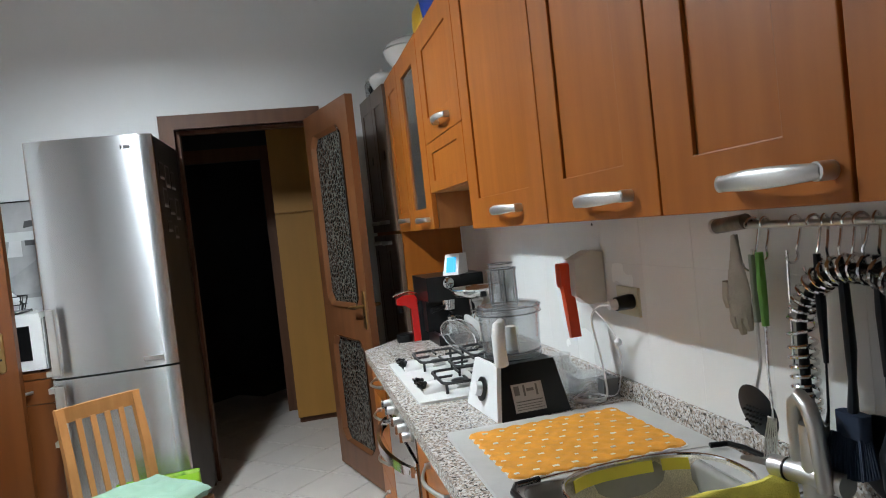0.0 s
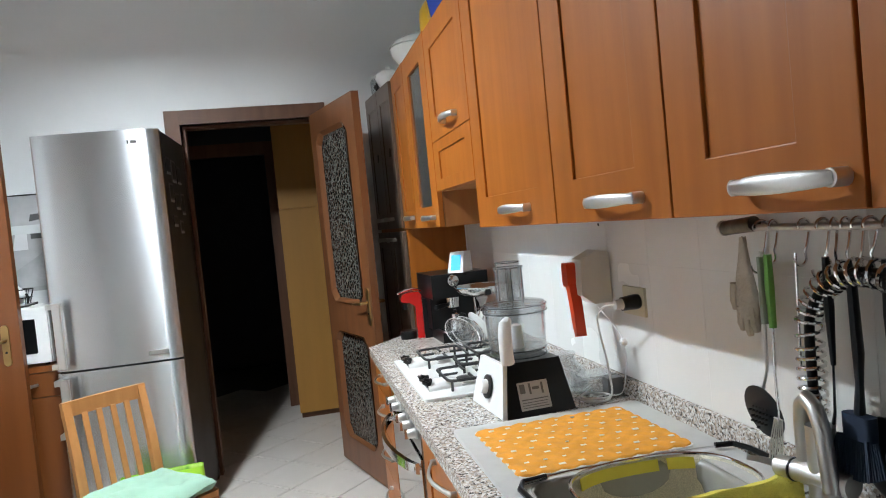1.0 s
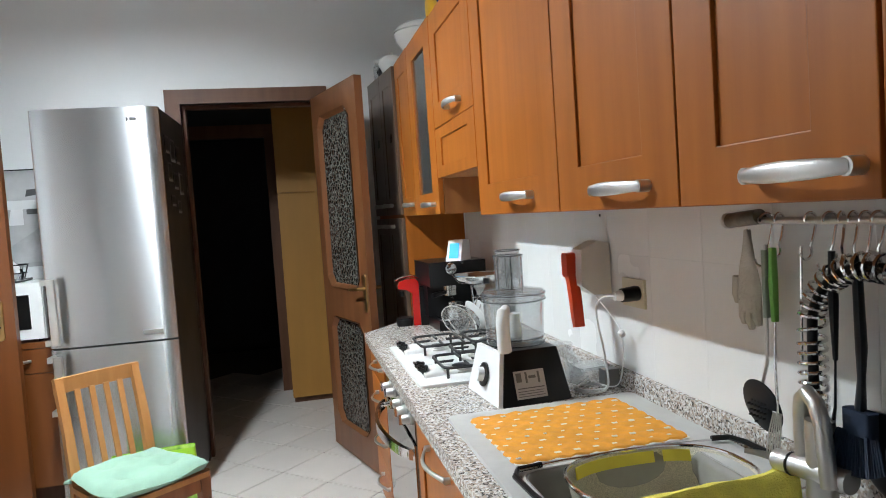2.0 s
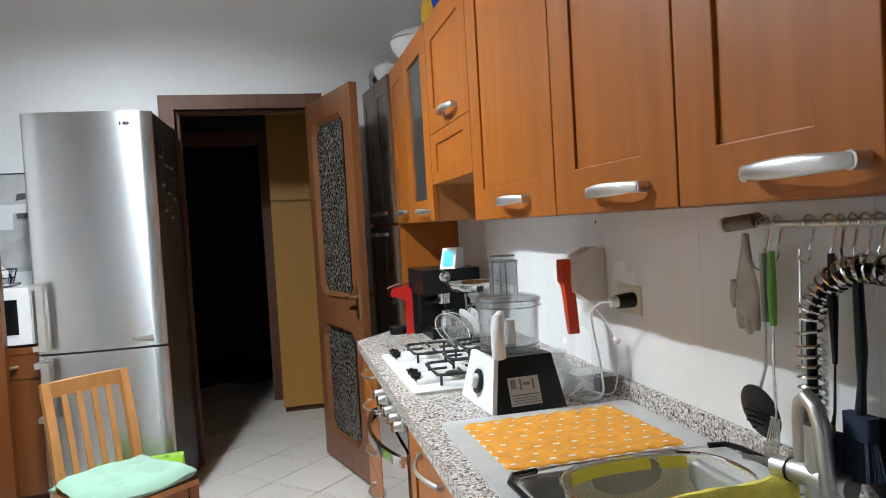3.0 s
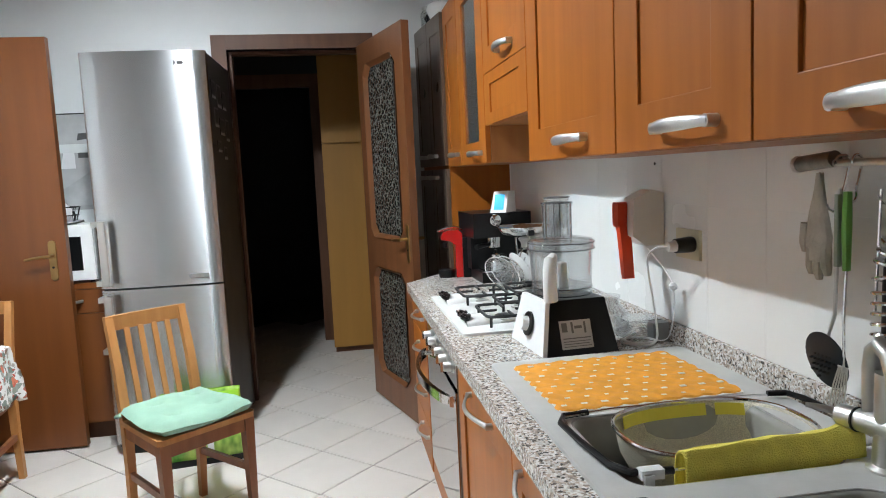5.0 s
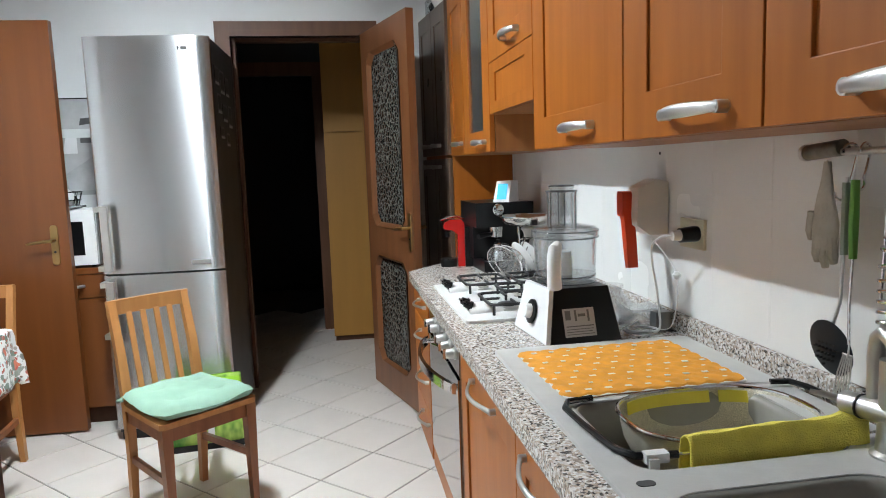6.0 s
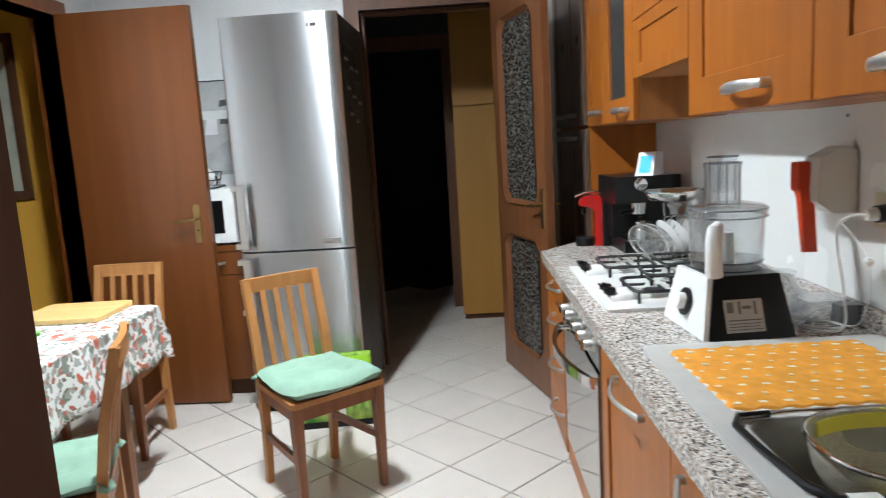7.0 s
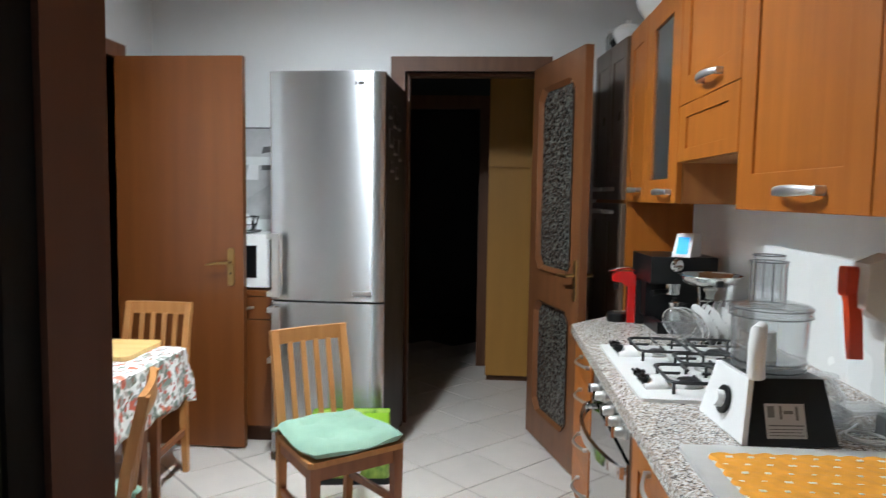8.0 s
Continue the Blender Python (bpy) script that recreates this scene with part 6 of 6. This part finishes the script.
part("arm", tube([(0, 0.0, 0.014), (0.01, 0.03, 0.05), (0.0, 0.05, 0.07)], 0.006, n=8), BLACK, wt, smooth=True)

GREY1 = mat("print_grey", (0.42, 0.42, 0.42), 0.35, var=0.25, scale=6, bump=0.0)
GREY2 = mat("print_dark", (0.1, 0.1, 0.1), 0.35, var=0.4, scale=8, bump=0.0)
po = thing("wall_poster", "black and white photographic poster of a tabletop on the wall", "poster", pose(-2.72, BACK_Y - 0.006, 1.26))
part("sheet", box(0, 0.44, 0, 0.005, 0, 0.55), mat("poster_paper", (0.55, 0.55, 0.55), 0.3, second=(0.32, 0.32, 0.32), scale=4, bump=0.0), po)
part("frame", box(-0.006, 0.446, -0.004, 0.001, 0.55, 0.556), BLACK, po, "thin dark upper edge")
part("print_shape", box(0.1, 0.40, -0.0022, -0.0012, 0.33, 0.38), mat("print_pale", (0.7, 0.72, 0.71), 0.35), po)
part("print_shape", prism([(0.30, 0.40), (0.37, 0.41), (0.38, 0.445), (0.31, 0.44)], -0.0024, -0.0012, None, "y"), GREY2, po)
part("print_shape", prism([(0.22, 0.02), (0.42, 0.03), (0.43, 0.29), (0.33, 0.20), (0.2, 0.12)], -0.0022, -0.0012, None, "y"), GREY1, po)
part("print_shape", prism([(0.3, 0.3), (0.36, 0.3), (0.37, 0.33), (0.3, 0.33)], -0.0026, -0.0012, None, "y"), GREY2, po)
part("print_shape", prism([(0.2, 0.24), (0.28, 0.24), (0.28, 0.33), (0.22, 0.33)], -0.0026, -0.0012, None, "y"), mat("print_white", (0.75, 0.75, 0.75), 0.35), po)

# ---- pictures and magnets on the fridge's side ----
for k, (y, z, w, h) in enumerate(((0.14, 1.86, 0.1, 0.09), (0.28, 1.84, 0.11, 0.12), (0.42, 1.83, 0.1, 0.1), (0.17, 1.72, 0.1, 0.1), (0.31, 1.68, 0.12, 0.09), (0.46, 1.67, 0.1, 0.12), (0.2, 1.57, 0.1, 0.06), (0.36, 1.54, 0.09, 0.07))):
    f = thing("fridge_photo", "small dark photo card on the fridge's side", "photo", fr.matrix_basis @ pose(0.2985, y, z), group="fridge photos")
    part("card", box(0, 0.003, -w / 2, w / 2, -h / 2, h / 2), (BLACK, GREY2)[k % 2], f)
    part("pale_edge", box(0.003, 0.0042, -w / 2, w / 2, -h / 2, -h / 2 + 0.012), GREY1, f)
    part("picture", box(0.003, 0.004, -w / 2 + 0.012, w / 2 - 0.012, -h / 2 + 0.02, h / 2 - 0.01), DARK_SIDE, f)

# ---- shopping bag by the fridge ----
LEAFY = mat("leaf_print_plastic", (0.05, 0.24, 0.015), 0.35, second=(0.5, 0.72, 0.14), scale=24, stretch=(1, 1, 0.6), bump=0.1, bscale=30, detail=1.5)
LIME = mat("lime_plastic", (0.32, 0.62, 0.04), 0.4, var=0.1, scale=6, bump=0.05)
bag = thing("shopping_bag", "leaf-printed green shopping bag standing by the fridge", "bag", pose(-1.69, 4.005, 0, rz=7))
bm = bmesh.new()
rings = []
for z, kx, ky in ((0.03, 1.0, 1.0), (0.12, 1.02, 1.05), (0.22, 1.01, 0.95), (0.30, 0.98, 0.75), (0.345, 0.97, 0.5)):
    rings.append([bm.verts.new((x * kx, y * ky, z + 0.008 * noise.noise((x * 12, z * 9, y * 12)))) for x, y in round_rect(-0.19, 0.19, -0.062, 0.062, 0.02, 3)])
for a, b in zip(rings, rings[1:]):
    for k in range(len(a)):
        bm.faces.new((a[k - 1], a[k], b[k], b[k - 1]))
ob = part("body", bm, LEAFY, bag, smooth=True)
so = ob.modifiers.new("thickness", "SOLIDIFY")
so.thickness = 0.002
part("base", prism(round_rect(-0.193, 0.193, -0.065, 0.065, 0.02, 3), 0, 0.03), BLACK, bag, "black base")
bm = bmesh.new()
pr = round_rect(-0.192, 0.192, -0.058, 0.058, 0.02, 3)
lo = [bm.verts.new((x * 1.0, y * 0.9, 0.27)) for x, y in pr]
hi = [bm.verts.new((x * 0.985, y * 0.62, 0.352)) for x, y in pr]
for k in range(len(pr)):
    bm.faces.new((lo[k - 1], lo[k], hi[k], hi[k - 1]))
part("upper_band", bm, LIME, bag, "lime green upper band")
for x0, x1, z0, z1 in ((-0.13, -0.09, 0.285, 0.335), (-0.06, -0.02, 0.285, 0.335)):
    part("print_bar", box(x0, x1, -0.057, -0.05, z0, z1), WHITE_PLASTIC, bag)
part("print_bar", box(0.02, 0.05, -0.070, -0.062, 0.06, 0.12), WHITE_PLASTIC, bag)

# ---- on the table ----
BOARD = mat("pale_wood_board", (0.62, 0.4, 0.14), 0.5, second=(0.7, 0.48, 0.2), scale=3, stretch=(1, 8, 8), bump=0.03)
cb = thing("chopping_board", "pale yellow chopping board on the table", "board", pose(-2.60, 3.40, TZ + 0.007, rz=2))
part("board", prism(round_rect(-0.19, 0.17, -0.15, 0.17, 0.03), 0, 0.018), BOARD, cb, bevel=0.005)
gd = thing("green_lid", "small green plastic lid on the tablecloth", "lid", pose(-2.60, 3.08, TZ + 0.007))
part("lid", lathe([(0, 0), (0.045, 0), (0.047, 0.012), (0.04, 0.014), (0, 0.012)], 22), GREEN, gd, smooth=True)

# ---- side room and hall ----
pic = thing("framed_picture", "pale picture in a dark frame on the ochre wall", "picture", pose(-3.475, 4.605, 1.19))
bm = box(-0.42, 0.0, 0, 0.014, 0, 0.05)
box(-0.42, 0.0, 0, 0.014, 0.88, 0.93, bm)
box(-0.42, -0.37, 0, 0.014, 0.05, 0.88, bm)
box(-0.05, 0.0, 0, 0.014, 0.05, 0.88, bm)
part("frame", bm, FRAME_WOOD, pic)
part("print", box(-0.37, -0.05, 0.008, 0.013, 0.05, 0.88), mat("pale_print", (0.5, 0.52, 0.42), 0.3, var=0.12, scale=5, bump=0.0), pic, "pale green-grey print")
wd = thing("wardrobe", "tall tan laminate wardrobe in the hall", "wardrobe", pose(-1.04, 5.93, 0))
part("body", box(0.002, 0.9, 0.02, 0.45, 0.04, 2.45), WARDROBE, wd)
part("plinth", box(0.01, 0.9, 0.03, 0.45, 0, 0.04), FRAME_WOOD, wd)
part("lower_door", box(0.0, 0.44, 0.0, 0.019, 0.045, 1.625), WARDROBE, wd, bevel=0.002)
part("lower_door", box(0.444, 0.9, 0.0, 0.019, 0.045, 1.625), WARDROBE, wd, bevel=0.002)
part("upper_door", box(0.0, 0.44, 0.0, 0.019, 1.645, 2.44), WARDROBE, wd, bevel=0.002)
part("upper_door", box(0.444, 0.9, 0.0, 0.019, 1.645, 2.44), WARDROBE, wd, bevel=0.002)


# ---- floor tiles, diagonal, last in the file ----
def lay_floor():
    s, gap = 0.345, 0.005
    a = s / 2 - gap / 2
    bm = bmesh.new()
    lo = [bm.verts.new((x * a, y * a, -0.006)) for x, y in ((-1, -1), (1, -1), (1, 1), (-1, 1))]
    hi = [bm.verts.new((x * (a - 0.002), y * (a - 0.002), 0.0)) for x, y in ((-1, -1), (1, -1), (1, 1), (-1, 1))]
    bm.faces.new(hi)
    for k in range(4):
        bm.faces.new((lo[k], lo[(k + 1) % 4], hi[(k + 1) % 4], hi[k]))
    me = bpy.data.meshes.new("floor_tile")
    bm.to_mesh(me)
    bm.free()
    me.materials.append(FLOOR_TILE)
    ux, uy = Vector((math.sqrt(0.5), math.sqrt(0.5))), Vector((-math.sqrt(0.5), math.sqrt(0.5)))
    org = Vector((-0.868, 3.713))
    for i in range(-16, 17):
        for j in range(-16, 17):
            p = org + (i + 0.5) * s * ux + (j + 0.5) * s * uy
            if -3.3 < p.x < 0.1 and 0.3 < p.y < 7.2 and (p.y < 5.1 or -2.5 < p.x):
                ob = new("tile", me)
                ob.matrix_basis = pose(p.x, p.y, 0, rz=45)
                ob.parent = floor


lay_floor()


def lay_splashback():
    """Two rows of large glazed tiles between the worktop and the wall units."""
    w, gap, y0 = 0.25, 0.0009, 0.46
    for z0, z1 in ((TOP_Z + 0.056, 1.253), (1.253, 1.60)):
        h = z1 - z0
        bm = box(-0.006, 0, gap / 2, w - gap / 2, gap / 2, h - gap / 2)
        me = bpy.data.meshes.new("wall_tile")
        bm.to_mesh(me)
        bm.free()
        me.materials.append(GLAZED)
        for k in range(15):
            ob = new("tile", me)
            ob.matrix_basis = pose(-0.001, y0 + k * w, z0)
            ob.parent = splash


splash = structure("splashback", box(-0.0060, -0.0005, 0.46, 4.21, TOP_Z + 0.056, 1.60), WALL_GROUT, "white glazed tile splashback with fine joints", "wall tiles")
lay_splashback()
